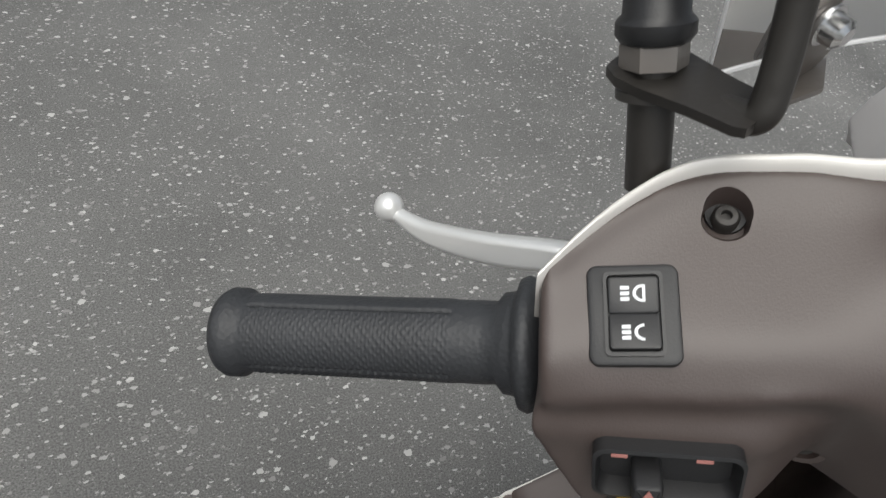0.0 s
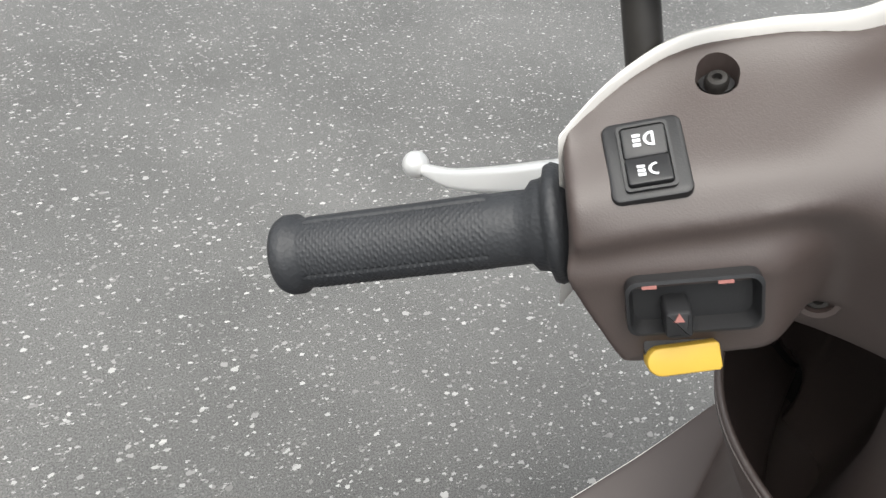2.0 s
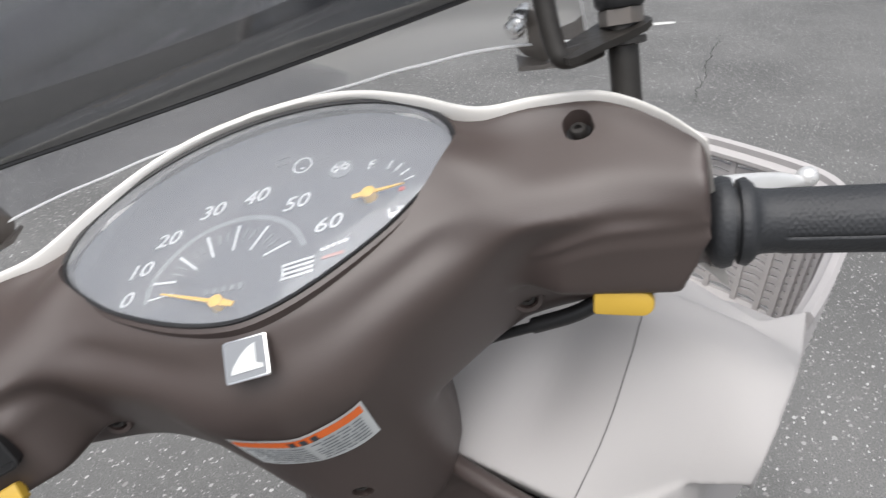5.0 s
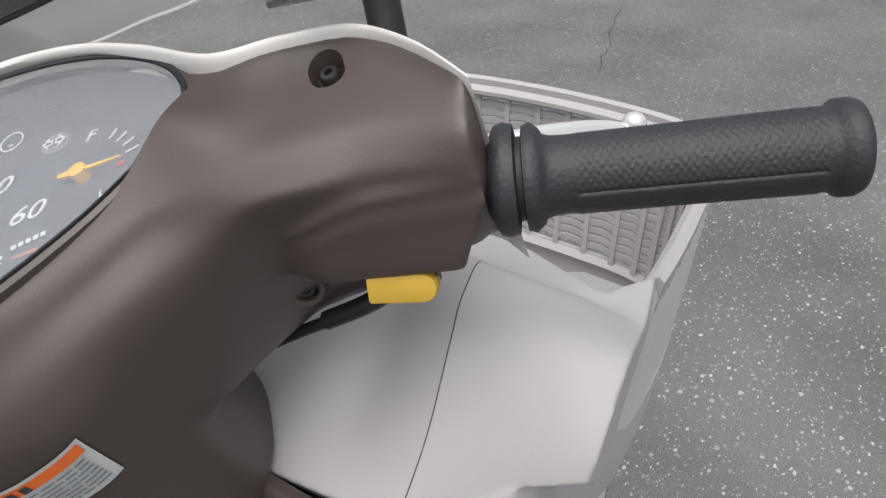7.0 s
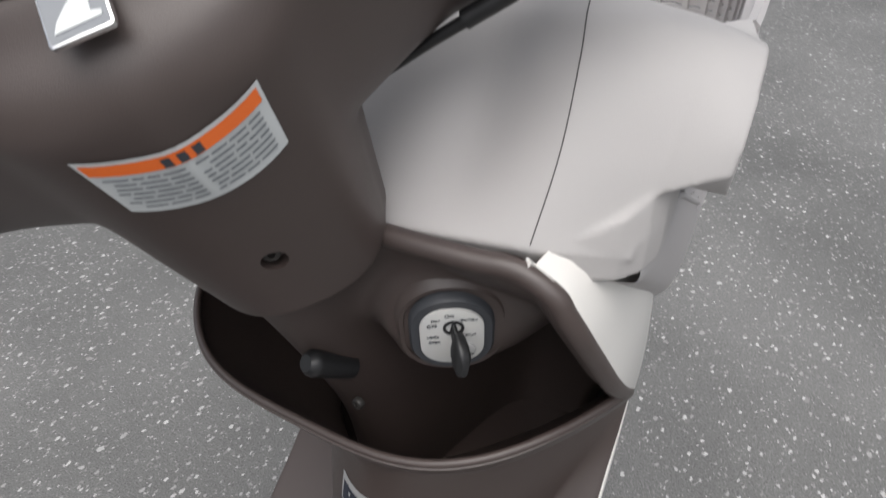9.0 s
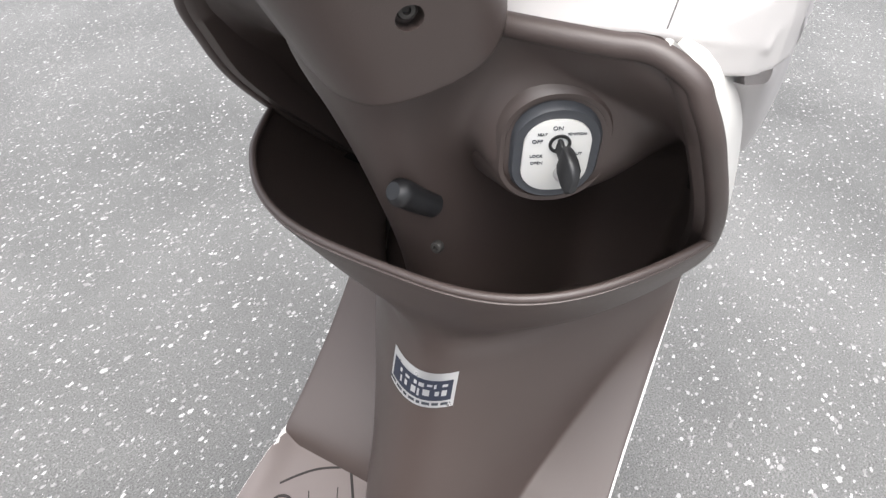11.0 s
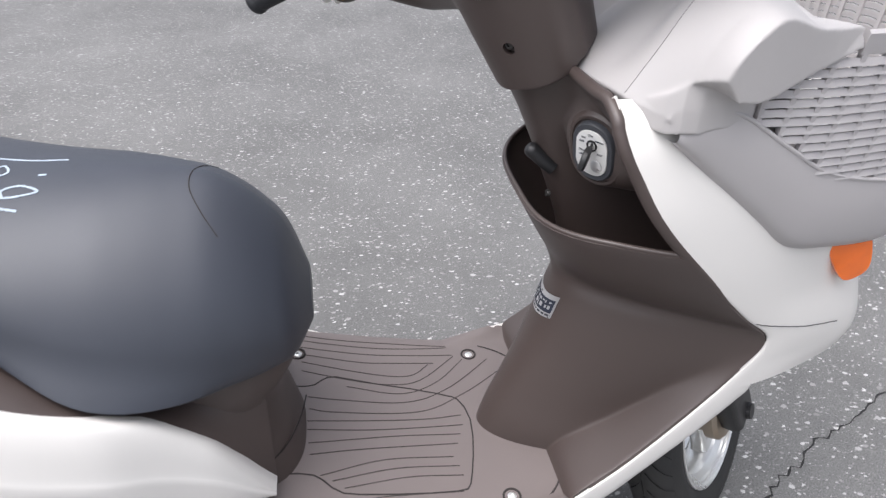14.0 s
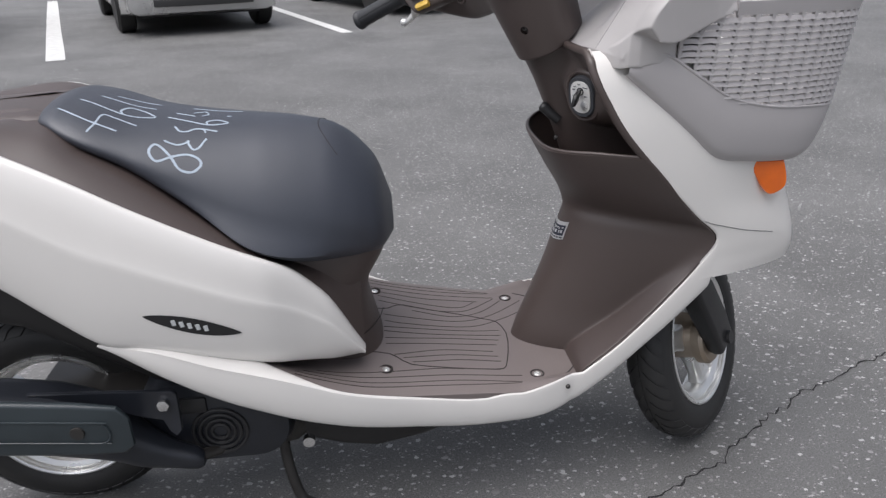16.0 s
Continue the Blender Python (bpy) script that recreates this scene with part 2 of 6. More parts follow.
MIRROR = flat("mirror_glass", (0.8, 0.8, 0.8), 0.02, 1.0)
SEAM = flat("seam_line", (0.10, 0.096, 0.093), 0.8)
GROOVE_SOFT = flat("tread_groove_brown", (0.034, 0.027, 0.025), 0.8)
GROOVE = flat("groove_shadow_dirt", (0.022, 0.018, 0.017), 0.85)
ASPHALT = asphalt_mat()
CRACK = flat("crack_dirt", (0.018, 0.018, 0.018), 0.95)
LINE = mottled("road_paint", (0.58, 0.58, 0.56), 0.7, grain=120, bump=0.3, vary=0.25, big=14)
CAR_SILVER = mottled("silver_car_paint", (0.46, 0.46, 0.45), 0.25, metal=0.4, bump=0.0, vary=0.04, big=2, coat=0.7)
CAR_DARK = mottled("dark_car_paint", (0.03, 0.032, 0.04), 0.25, bump=0.0, vary=0.1, big=2, coat=0.7)
CAR_GLASS = flat("dark_glass", (0.02, 0.022, 0.025), 0.06)
CAR_TRIM = mottled("car_trim", (0.03, 0.03, 0.03), 0.5, bump=0.05, vary=0.15)


# ---- mesh helpers ----
def obj(name, bm, mat, smooth=True, angle=40):
    me = bpy.data.meshes.new(name)
    bmesh.ops.recalc_face_normals(bm, faces=bm.faces)
    bm.to_mesh(me)
    bm.free()
    if mat:
        me.materials.append(mat)
    if smooth:
        me.shade_smooth()
        me.set_sharp_from_angle(angle=radians(angle))
    return new(name, me)


def part(name, bm, mat, parent, label="", smooth=True, angle=40):
    ob = obj(name, bm, mat, smooth, angle)
    ob.parent = parent
    if label:
        ob["label"] = label
    return ob


def bake(ob, cutters=()):
    """Takes the modifiers into the mesh and throws the cutters away."""
    bpy.context.view_layer.update()
    dg = bpy.context.evaluated_depsgraph_get()
    me = bpy.data.meshes.new_from_object(ob.evaluated_get(dg))
    old = ob.data
    ob.modifiers.clear()
    ob.data = me
    bpy.data.meshes.remove(old)
    for c in cutters:
        d = c.data
        bpy.data.objects.remove(c)
        bpy.data.meshes.remove(d)
    ob.data.shade_smooth()
    ob.data.set_sharp_from_angle(angle=radians(40))
    return ob


def tab(xs, ys):
    """A smooth curve through a few values."""
    xs, ys = np.array(xs, float), np.array(ys, float)
    s = np.gradient(ys, xs)

    def fn(x):
        x = min(max(x, xs[0]), xs[-1])
        i = int(min(max(np.searchsorted(xs, x) - 1, 0), len(xs) - 2))
        h = xs[i + 1] - xs[i]
        t = (x - xs[i]) / h
        return float((2 * t**3 - 3 * t**2 + 1) * ys[i] + (t**3 - 2 * t**2 + t) * h * s[i] + (-2 * t**3 + 3 * t**2) * ys[i + 1] + (t**3 - t**2) * h * s[i + 1])
    return fn


def spl(pts, n, closed=False):
    """n points on a smooth line through pts."""
    P = [Vector(p) for p in pts]
    m = len(P)
    out = []
    for k in range(n):
        u = k / n * m if closed else k / (n - 1) * (m - 1)
        i = int(u)
        if not closed and i >= m - 1:
            i = m - 2
        t = u - i
        if closed:
            a, b, c, d = (P[(i + j) % m] for j in (-1, 0, 1, 2))
        else:
            b, c = P[i], P[i + 1]
            a = P[i - 1] if i > 0 else b * 2 - c
            d = P[i + 2] if i + 2 < m else c * 2 - b
        out.append(0.5 * ((2 * b) + (c - a) * t + (2 * a - 5 * b + 4 * c - d) * t * t + (3 * b - a - 3 * c + d) * t**3))
    return out


def loft(rings, closed=True, caps=True, bm=None):
    bm = bm or bmesh.new()
    vs = [[bm.verts.new(p) for p in r] for r in rings]
    n = len(rings[0])
    for a, b in zip(vs, vs[1:]):
        for i in range(n if closed else n - 1):
            j = (i + 1) % n
            bm.faces.new((a[i], a[j], b[j], b[i]))
    if caps and closed:
        bm.faces.new(vs[0][::-1])
        bm.faces.new(vs[-1])
    return bm


def box(cx, cy, cz, sx, sy, sz, bevel=0.0, seg=2, bm=None, m=None):
    b2 = bmesh.new()
    bmesh.ops.create_cube(b2, size=1, matrix=Matrix.Diagonal((sx, sy, sz, 1)))
    if bevel:
        bmesh.ops.bevel(b2, geom=b2.edges[:], offset=bevel, segments=seg, profile=0.5, affect="EDGES")
    b2.transform(Matrix.Translation((cx, cy, cz)) @ (m or Matrix()))
    if bm is None:
        return b2
    return join(bm, b2)


def join(bm, b2):
    me = bpy.data.meshes.new("tmp")
    b2.to_mesh(me)
    b2.free()
    bm.from_mesh(me)
    bpy.data.meshes.remove(me)
    return bm


def frame_of(d, up=(0, 0, 1)):
    z = Vector(d).normalized()
    up = Vector(up)
    if abs(z.dot(up.normalized())) > 0.98:
        up = Vector((1, 0, 0))
    x = up.cross(z).normalized()
    return x, z.cross(x), z


def lathe(prof, p0, d, n=32, bm=None, cap=True, squash=1.0):
    """Turns (along, radius) pairs about the line from p0 along d."""
    x, y, z = frame_of(d)
    p0 = Vector(p0)
    rings = [[p0 + z * h + (x * math.cos(2 * math.pi * k / n) + y * squash * math.sin(2 * math.pi * k / n)) * r for k in range(n)] for h, r in prof]
    return loft(rings, True, cap, bm)


def tube(pts, r, n=10, bm=None, steps=None, flat_=1.0):
    """A round bar along a smooth line; r may be a function of 0 to 1."""
    P = spl(pts, steps or len(pts) * 6)
    rings = []
    up = Vector((0.13, 0.21, 0.97))
    for i, p in enumerate(P):
        d = (P[min(i + 1, len(P) - 1)] - P[max(i - 1, 0)]).normalized()
        x = up.cross(d).normalized()
        y = d.cross(x)
        up = y
        rr = r(i / (len(P) - 1)) if callable(r) else r
        rings.append([p + (x * math.cos(2 * math.pi * k / n) + y * flat_ * math.sin(2 * math.pi * k / n)) * rr for k in range(n)])
    return loft(rings, True, True, bm)


def plate(outline, thick, bm=None, m=None, bevel=0.0):
    """A flat plate in its own x, y plane, from z = 0 up to thick."""
    b2 = bmesh.new()
    f = b2.faces.new([b2.verts.new((p[0], p[1], 0)) for p in outline])
    r = bmesh.ops.extrude_face_region(b2, geom=[f])
    bmesh.ops.translate(b2, vec=(0, 0, thick), verts=[v for v in r["geom"] if isinstance(v, bmesh.types.BMVert)])
    if bevel:
        top = [e for e in b2.edges if all(abs(v.co.z - thick) < 1e-6 for v in e.verts)]
        bmesh.ops.bevel(b2, geom=top, offset=bevel, segments=2, profile=0.5, affect="EDGES")
    if m:
        b2.transform(m)
    return b2 if bm is None else join(bm, b2)


def rrect(w, h, r, n=5, cx=0.0, cy=0.0):
    out = []
    for sx, sy, a0 in ((1, 1, 0), (-1, 1, 90), (-1, -1, 180), (1, -1, 270)):
        for k in range(n + 1):
            a = radians(a0 + 90 * k / n)
            out.append((cx + sx * (w / 2 - r) + r * math.cos(a), cy + sy * (h / 2 - r) + r * math.sin(a)))
    return out


def strip(pts, width, lift, bm=None, normal=None):
    """A thin ribbon with a little depth along a line of points."""
    bm = bm or bmesh.new()
    P = [Vector(p) for p in pts]
    rings = []
    for i, p in enumerate(P):
        d = (P[min(i + 1, len(P) - 1)] - P[max(i - 1, 0)]).normalized()
        nn = Vector(normal or (0, 0, 1))
        s = d.cross(nn).normalized() * width / 2
        rings.append([p - s + nn * lift, p + s + nn * lift, p + s - nn * lift, p - s - nn * lift])
    return loft(rings, True, True, bm)


def letters(text, size, m, shear=0.0, depth=0.0003):
    """The outline of a word as a mesh, centred, in the x, y plane of m."""
    c = bpy.data.curves.new("word", "FONT")
    c.body, c.size, c.shear, c.extrude = text, size, shear, depth
    c.align_x, c.align_y = "CENTER", "CENTER"
    o = new("word", c)
    bpy.context.view_layer.update()
    me = bpy.data.meshes.new_from_object(o.evaluated_get(bpy.context.evaluated_depsgraph_get()))
    bpy.data.objects.remove(o)
    bpy.data.curves.remove(c)
    bm = bmesh.new()
    bm.from_mesh(me)
    bpy.data.meshes.remove(me)
    bm.transform(m)
    return bm


# ---- ground ----
def ground_mesh():
    bm = bmesh.new()
    xs = [-2500, -600, -120, -30, -8, -4, -2, -1, 0, 1, 2, 4, 8, 30, 120, 600, 2500]
    vs = [[bm.verts.new((x, y, 0)) for x in xs] for y in xs]
    for j in range(len(xs) - 1):
        for i in range(len(xs) - 1):
            bm.faces.new((vs[j][i], vs[j][i + 1], vs[j + 1][i + 1], vs[j + 1][i]))
    return bm


ground = tagged(obj("ground", ground_mesh(), ASPHALT, False), "worn grey asphalt with pale exposed stones", "ground", kind="structure")


def crack_mesh(start=(-0.35, -0.46), heading=(0.93, 0.45), length=2.6, seed=4, thick=1.0):
    rng = random.Random(seed)
    bm = bmesh.new()
    p = Vector((*start, 0))
    pts = []
    way = Vector((*heading, 0)).normalized()
    side = Vector((-way.y, way.x, 0))
    n = 210
    drift = 0.0
    for k in range(n):
        drift += rng.uniform(-0.006, 0.006)
        drift *= 0.93
        pts.append(p + way * (k / n * length) + side * (drift + rng.uniform(-0.0045, 0.0045)))
    rings = []
    for k, q in enumerate(pts):
        w = (0.0009 + 0.0019 * rng.random()**1.5) * thick
        rings.append([q - side * w + Vector((0, 0, 0.0012)), q + side * w + Vector((0, 0, 0.0012))])
    return loft(rings, False, False, bm)


tagged(obj("ground_crack", crack_mesh(), CRACK, False), "thin jagged crack running across the asphalt", "crack", kind="structure")
tagged(obj("ground_crack", crack_mesh((2.95, 1.07), (1.30, .46), 1.38, 7, 1.1), CRACK, False), "faint short crack in the asphalt farther off", "crack", kind="structure")


def parking_line(name, a, b, w):
    a, b = Vector((*a, 0)), Vector((*b, 0))
    d = (b - a).normalized()
    s = Vector((-d.y, d.x, 0)) * w / 2
    bm = bmesh.new()
    n = 12
    rng = random.Random(7)
    rings = [[a + (b - a) * k / n - s * rng.uniform(0.94, 1.04) + Vector((0, 0, 0.004)), a + (b - a) * k / n + s * rng.uniform(0.94, 1.04) + Vector((0, 0, 0.004))] for k in range(n + 1)]
    loft(rings, False, False, bm)
    return tagged(obj(name, bm, LINE, False), "worn white painted bay line on the asphalt", "parking line", "bay lines", kind="structure")


def paint_patch():
    rng = random.Random(11)
    c = Vector((4.28, 1.975, .004))
    bm = bmesh.new()
    pts = []
    for k in range(22):
        a = 2 * math.pi * k / 22
        r = rng.uniform(.75, 1.1)
        pts.append(bm.verts.new(c + Vector((.035 * r * math.cos(a) + .15 * math.sin(a) * r * .9, .02 * math.cos(a) - .11 * math.sin(a) * r * .9, 0))))
    bm.faces.new(pts)
    return bm


tagged(obj("paint_patch", paint_patch(), LINE, False), "small worn patch of white paint on the asphalt", "paint mark", kind="structure")
parking_line("parking_line", (-3.02, 5.68), (-5.9, 13.3), 0.17)
parking_line("parking_line", (-0.37, 7.05), (-1.75, 11.1), 0.14)

# ---- scooter ----
scooter = tagged(new("scooter"), "white and brown step-through scooter with a front basket, parked", "scooter")

# The steered frame: x ahead, y to the left, z up along the steering axis.
RAKE, STEER = radians(24), radians(46.5)
_u = Vector((math.cos(RAKE), 0, math.sin(RAKE)))
_a = Vector((-math.sin(RAKE), 0, math.cos(RAKE)))
_F = _u * math.cos(STEER) + Vector((0, math.sin(STEER), 0))
_L = Vector((0, math.cos(STEER), 0)) - _u * math.sin(STEER)
SM = Matrix.Translation((-0.0275, -0.002, 0.9935)) @ Matrix((_F, _L, _a)).transposed().to_4x4()
SMI = SM.inverted()


def spart(name, bm, mat, parent=None, label="", smooth=True, angle=40):
    bm.transform(SM)
    return part(name, bm, mat, parent or scooter, label, smooth, angle)


# handlebar cover: sections across the bar
HL = (0, .035, .065, .095, .125, .155, .185, .205, .2125)
FR = tab(HL, (.090, .086, .075, .054, .0275, .0200, .0065, -.0190, -.032))
FT = tab(HL, (-.064, -.058, -.044, -.032, -.039, -.0500, -.0585, -.0645, -.0665))
UT = tab(HL, (-.017, -.017, -.014, -.011, -.011, -.0120, -.0125, -.0130, -.0135))
FB = tab(HL, (-.081, -.073, -.059, -.046, -.0385, -.0465, -.0545, -.0600, -.0620))
UB = tab(HL, (-.045, -.042, -.038, -.035, -.027, -.0190, -.0190, -.0190, -.0190))
FL = tab(HL, (-.078, -.068, -.050, -.034, -.025, -.031, -.040, -.045, -.044))
UL = tab(HL, (-.096, -.100, -.105, -.109, -.109, -.094, -.075, -.066, -.058))


def end_lift(a):
    """How far the rim stands up towards the ends of the cover."""
    t = max(0.0, min(1.0, (a - .10) / .045))
    return t * t * (3 - 2 * t)


def cover_ring(l):
    a = abs(l)
    sb = .0095 * max(0.0, min(1.0, (a - .118) / .05)) if l < 0 else 0.0
    fr, ft = FR(a), FT(a) + sb
    w = end_lift(a)
    # the underside hangs a little less on the right
    r = max(0.0, 1 - abs(a - .115) / .06) if l < 0 else 0.0
    fl, ul = .006 * r, .007 * r
    q = min(1.0, (fr - ft) / .060)
    pts = [(fr, -.006 + .0068 * w), (fr - .007 * q, -.005 + .0042 * w), (fr - (.014 - .001 * w) * q, -.004 + .0014 * w), (fr - (.024 - .003 * w) * q, .0005 - .0045 * w), (fr * .45 + ft * .55, .0015 - .0070 * w), (ft + (.0170 - .0020 * w) * q, UT(a) * .58), (ft + .0065 * q, UT(a) * .96), (ft + .0012 + .0010 * w, UT(a) - .0060 + .0028 * w), (FB(a) * (1 - w) + (ft + .0006) * w, UB(a) * (1 - w) + (UT(a) - .0085) * w), (FL(a) + fl, UL(a) + ul),
           (FL(a) + .03, UL(a) + ul - .006), (fr - .02, -.066), (fr - .006, -.030)]
    out = []
    for p in spl([(x, y, 0) for x, y in pts], 84, True):
        e = .30 * max(0.0, -.034 - p.x) * max(0.0, min(1.0, (a - .165) / .045))
        out.append(Vector((p.x, l - math.copysign(e, l), p.y)))
    return out


def column_ring(u):
    t = (-u - .04) / .15
    hw = .074 - .022 * t
    rear, front = -.080 + .006 * t, .035 - .006 * t
    c = (rear + front) / 2
    out = []
    for k in range(40):
        a = 2 * math.pi * k / 40
        ca, sa = math.cos(a), math.sin(a)
        e = 2 / 2.6
        out.append(Vector((c + (front - rear) / 2 * math.copysign(abs(ca)**e, ca), hw * math.copysign(abs(sa)**e, sa) * (1.0 if ca > -.3 else .96), u - .012 * max(0, -ca))))
    return out


def housing(sign):
    """The boxy switch housing under the end of the cover."""
    rings = []
    dm, dl = (-.0620, -.0685) if sign > 0 else (-.0510, -.0540)
    for k in range(29):
        l = .116 + .090 * k / 28
        g = max(0.0, min(1.0, (l - .116) / .028))
        g = g * g * (3 - 2 * g)
        # the upper ridge runs down towards the column
        dr = (.012 if sign > 0 else .022) * (1 - max(0.0, min(1.0, (l - .118) / (.028 if sign > 0 else .050))))**1.6
        off = (.164 - l) * .26
        ft, rm_, rl = (-.0515 if sign > 0 else -.0490) + off * .9, dm + off, dl + off
        pts = [(-.015, -.027 - dr), (ft + .012, -.0222 - dr), (ft, -.0228 - dr), (rm_ + .0045, -.0262 - dr), (rm_ + .001, -.0300 - dr), (rm_, -.037 - dr * .7)]
        pts += [(rl, -.062), (rl + .003, -.0690), (rl + .020, -.076), (-.005, -.075)] if sign > 0 else [(rl, -.0545), (rl + .003, -.0590), (rl + .022, -.066), (-.005, -.070)]
        ring = []
        for p in spl([((x + .034) * g - .034 if x < -.034 else x, y, 0) for x, y in pts], 44, True):
            e = .024 * max(0.0, min(1.0, (-p.y - .030) / .040)) * max(0.0, l - .122) / .084
            ring.append(Vector((p.x, sign * (l - e), p.y)))
        rings.append(ring)
    return loft(rings)


def meter_outline(n=72, grow=0.0):
    half = [(.0855, 0), (.0815, -.036), (.0715, -.066), (.0565, -.090), (.040, -.105), (.0225, -.110), (.007, -.104), (-.008, -.089), (-.024, -.068), (-.0405, -.036), (-.0485, -.010)]
    pts = half + [(x, -y) for x, y in half[:0:-1]]
    P = spl([(x, y, 0) for x, y in pts], n, True)
    c = Vector((.015, 0, 0))
    return [p + (p - c).normalized() * grow for p in P]


def mu(f):
    return -.0075 + (f + .05) * .05


cov = loft([cover_ring(-.2125 + .425 * k / 110) for k in range(111)])
join(cov, loft([column_ring(-.035 - .148 * k / 24) for k in range(25)]))
join(cov, housing(1))
join(cov, housing(-1))
cover = spart("handlebar_cover", cov, BROWN, None, "dark brown satin plastic handlebar cover")
rm = cover.modifiers.new("remesh", "REMESH")
rm.mode, rm.voxel_size, rm.use_smooth_shade = "VOXEL", 0.0012, True
smo = cover.modifiers.new("smooth", "SMOOTH")
smo.factor, smo.iterations = 0.5, 44
bake(cover)


def relax(ob, weight, rounds):
    """Even out the skin of a mesh where weight (of a point in the steered frame) is above 0."""
    me = ob.data
    n = len(me.vertices)
    co = np.empty(n * 3)
    me.vertices.foreach_get("co", co)
    co = co.reshape(n, 3)
    ed = np.empty(len(me.edges) * 2, dtype=np.int64)
    me.edges.foreach_get("vertices", ed)
    a = np.concatenate((ed[0::2], ed[1::2]))
    b = np.concatenate((ed[1::2], ed[0::2]))
    inv = np.array(SMI)
    wt = weight(co @ inv[:3, :3].T + inv[:3, 3])[:, None] * .6
    deg = np.maximum(1, np.bincount(a, minlength=n))[:, None]
    for _ in range(rounds):
        mean = np.stack([np.bincount(a, weights=co[b, i], minlength=n) for i in range(3)], 1) / deg
        co += (mean - co) * wt
    me.vertices.foreach_set("co", co.ravel())
    me.update()


# not close to the meter's rim
relax(cover, lambda p: np.clip((np.hypot((p[:, 0] - .0185) / .067, p[:, 1] / .110) - 1.08) / .24, 0, 1) * np.clip((.128 - np.abs(p[:, 1])) / .025, 0, 1) * np.clip((.030 - p[:, 0]) / .03, 0, 1) * np.clip((p[:, 2] + .135) / .03, 0, 1), 110)
relax(cover, lambda p: np.clip((np.abs(p[:, 1]) - .095) / .03, 0, 1) * np.clip((p[:, 2] + .034) / .012, 0, 1), 26)
cut = bmesh.new()
well = [[p + Vector((0, 0, z)) for p in meter_outline(72, .001)] for z in (-.022, .05)]
loft(well, True, True, cut)
SCREWS = [(.0022, .1672, .000), (.0022, -.1672, .000)]
for s in SCREWS:
    # a round well drawn out towards the rider
    well = []
    for z, r, d in ((-.0105, .0062, .0), (-.0060, .0066, .0008), (.0, .0072, .0058), (.02, .0080, .012)):
        well.append([Vector((s[0] + r * math.cos(q) - (d if math.cos(q) < 0 else 0), s[1] + r * math.sin(q), s[2] + z)) for q in [2 * math.pi * (k + .5) / 32 for k in range(32)]])
    loft(well, True, True, cut)
lathe([(-.012, .0060), (.02, .0072)], (-.078, .001, -.146), (-1, 0, .25), 24, cut)
cut.transform(SM)
cutter = obj("cutter", cut, None)
bo = cover.modifiers.new("cut", "BOOLEAN")
bo.operation, bo.object, bo.solver = "DIFFERENCE", cutter, "EXACT"
bake(cover, [cutter])


def screw(name, at, d, r, parent, spart_=True):
    bm = lathe([(-.003, r), (.0005, r), (.0015, r * .8), (.0016, r * .42), (-.0005, r * .38)], at, d, 20)
    return (spart if spart_ else part)(name, bm, DARK, parent, "steel cross-head screw")


for s in SCREWS:
    screw("screw", (s[0] + .0005, s[1], s[2] - .0065), (-.12, 0, 1), .0040, cover)
    spart("screw_seat", lathe([(-.0098, .0062), (-.0088, .0060)], (s[0] + .002, s[1], s[2]), (-.12, 0, 1), 24), BLACK, cover)
screw("screw", (-.0728, .001, -.1440), (-1, 0, .25), .0046, cover)
COVB = BVHTree.FromPolygons([v.co.copy() for v in cover.data.vertices], [tuple(p.vertices) for p in cover.data.polygons])
for sgn in (1, -1):
    hit = SMI @ COVB.ray_cast(SM @ Vector((-.12, sgn * .1205, -.0470)), SM.to_3x3() @ Vector((1, 0, -.35)).normalized())[0]
    boss = spart("screw_boss", lathe([(-.012, .0095), (-.0012, .0092), (.0004, .0080), (.0002, .0058), (-.0045, .0055), (-.0045, 0)], hit, (-1, 0, .35), 24), BROWN, cover)
    screw("screw", hit + Vector((.0015, 0, -.0005)), (-1, 0, .35), .0046, cover)

# white front half, seen as a bright lip round the brown cover
rings = []
for k in range(121):
    l = -.2125 + .425 * k / 120
    a = min(abs(l), .2125)
    fr = FR(a) - .002 * max(0.0, (abs(l) - .2125) / .0015) - .0034 * max(0.0, min(1.0, (a - .188) / .022))
    w = end_lift(a)
    pts = [(fr - .0010, .0030), (fr + .0022, .0040), (fr + .0040 - .001 * w, .000), (fr + .0050 - .001 * w, -.010), (fr + .011, -.030), (fr + .009, -.065), (fr - .012, -.094 + .02 * (a / .214)), (min(fr - .02, .01), -.088 + .02 * (a / .214)), (min(fr - .012, .03), -.050), (fr - .004, -.012)]
    drop = .0048 * max(0.0, (a - .196) / .0165)**2
    rings.append([Vector((p.x, l, p.y - drop)) for p in spl([(x, y, 0) for x, y in pts], 40, True)])
spart("front_cover", loft(rings), WHITE, None, "glossy white front half of the handlebar cover")

# meter
def ring_between(o1, z1, o2, z2, bm=None):
    return loft([[p + Vector((0, 0, mu(p.x) + z)) for p in o] for o, z in ((o1, z1 - .012), (o1, z1), (o2, z2), (o2, z2 - .016))], True, False, bm)


meter = spart("meter", ring_between(meter_outline(96, .0018), .0016, meter_outline(96, -.0004), .0010), BLACK, None, "oval speedometer with black bezel and clear lens")
spart("bezel_edge", ring_between(meter_outline(96, .0038), -.0008, meter_outline(96, .0018), .0004), BROWN, meter, "brown lip round the bezel")
FZ = -.0065


def face_pt(f, l, lift=0.0):
    return Vector((f, l, mu(f) + FZ + lift))


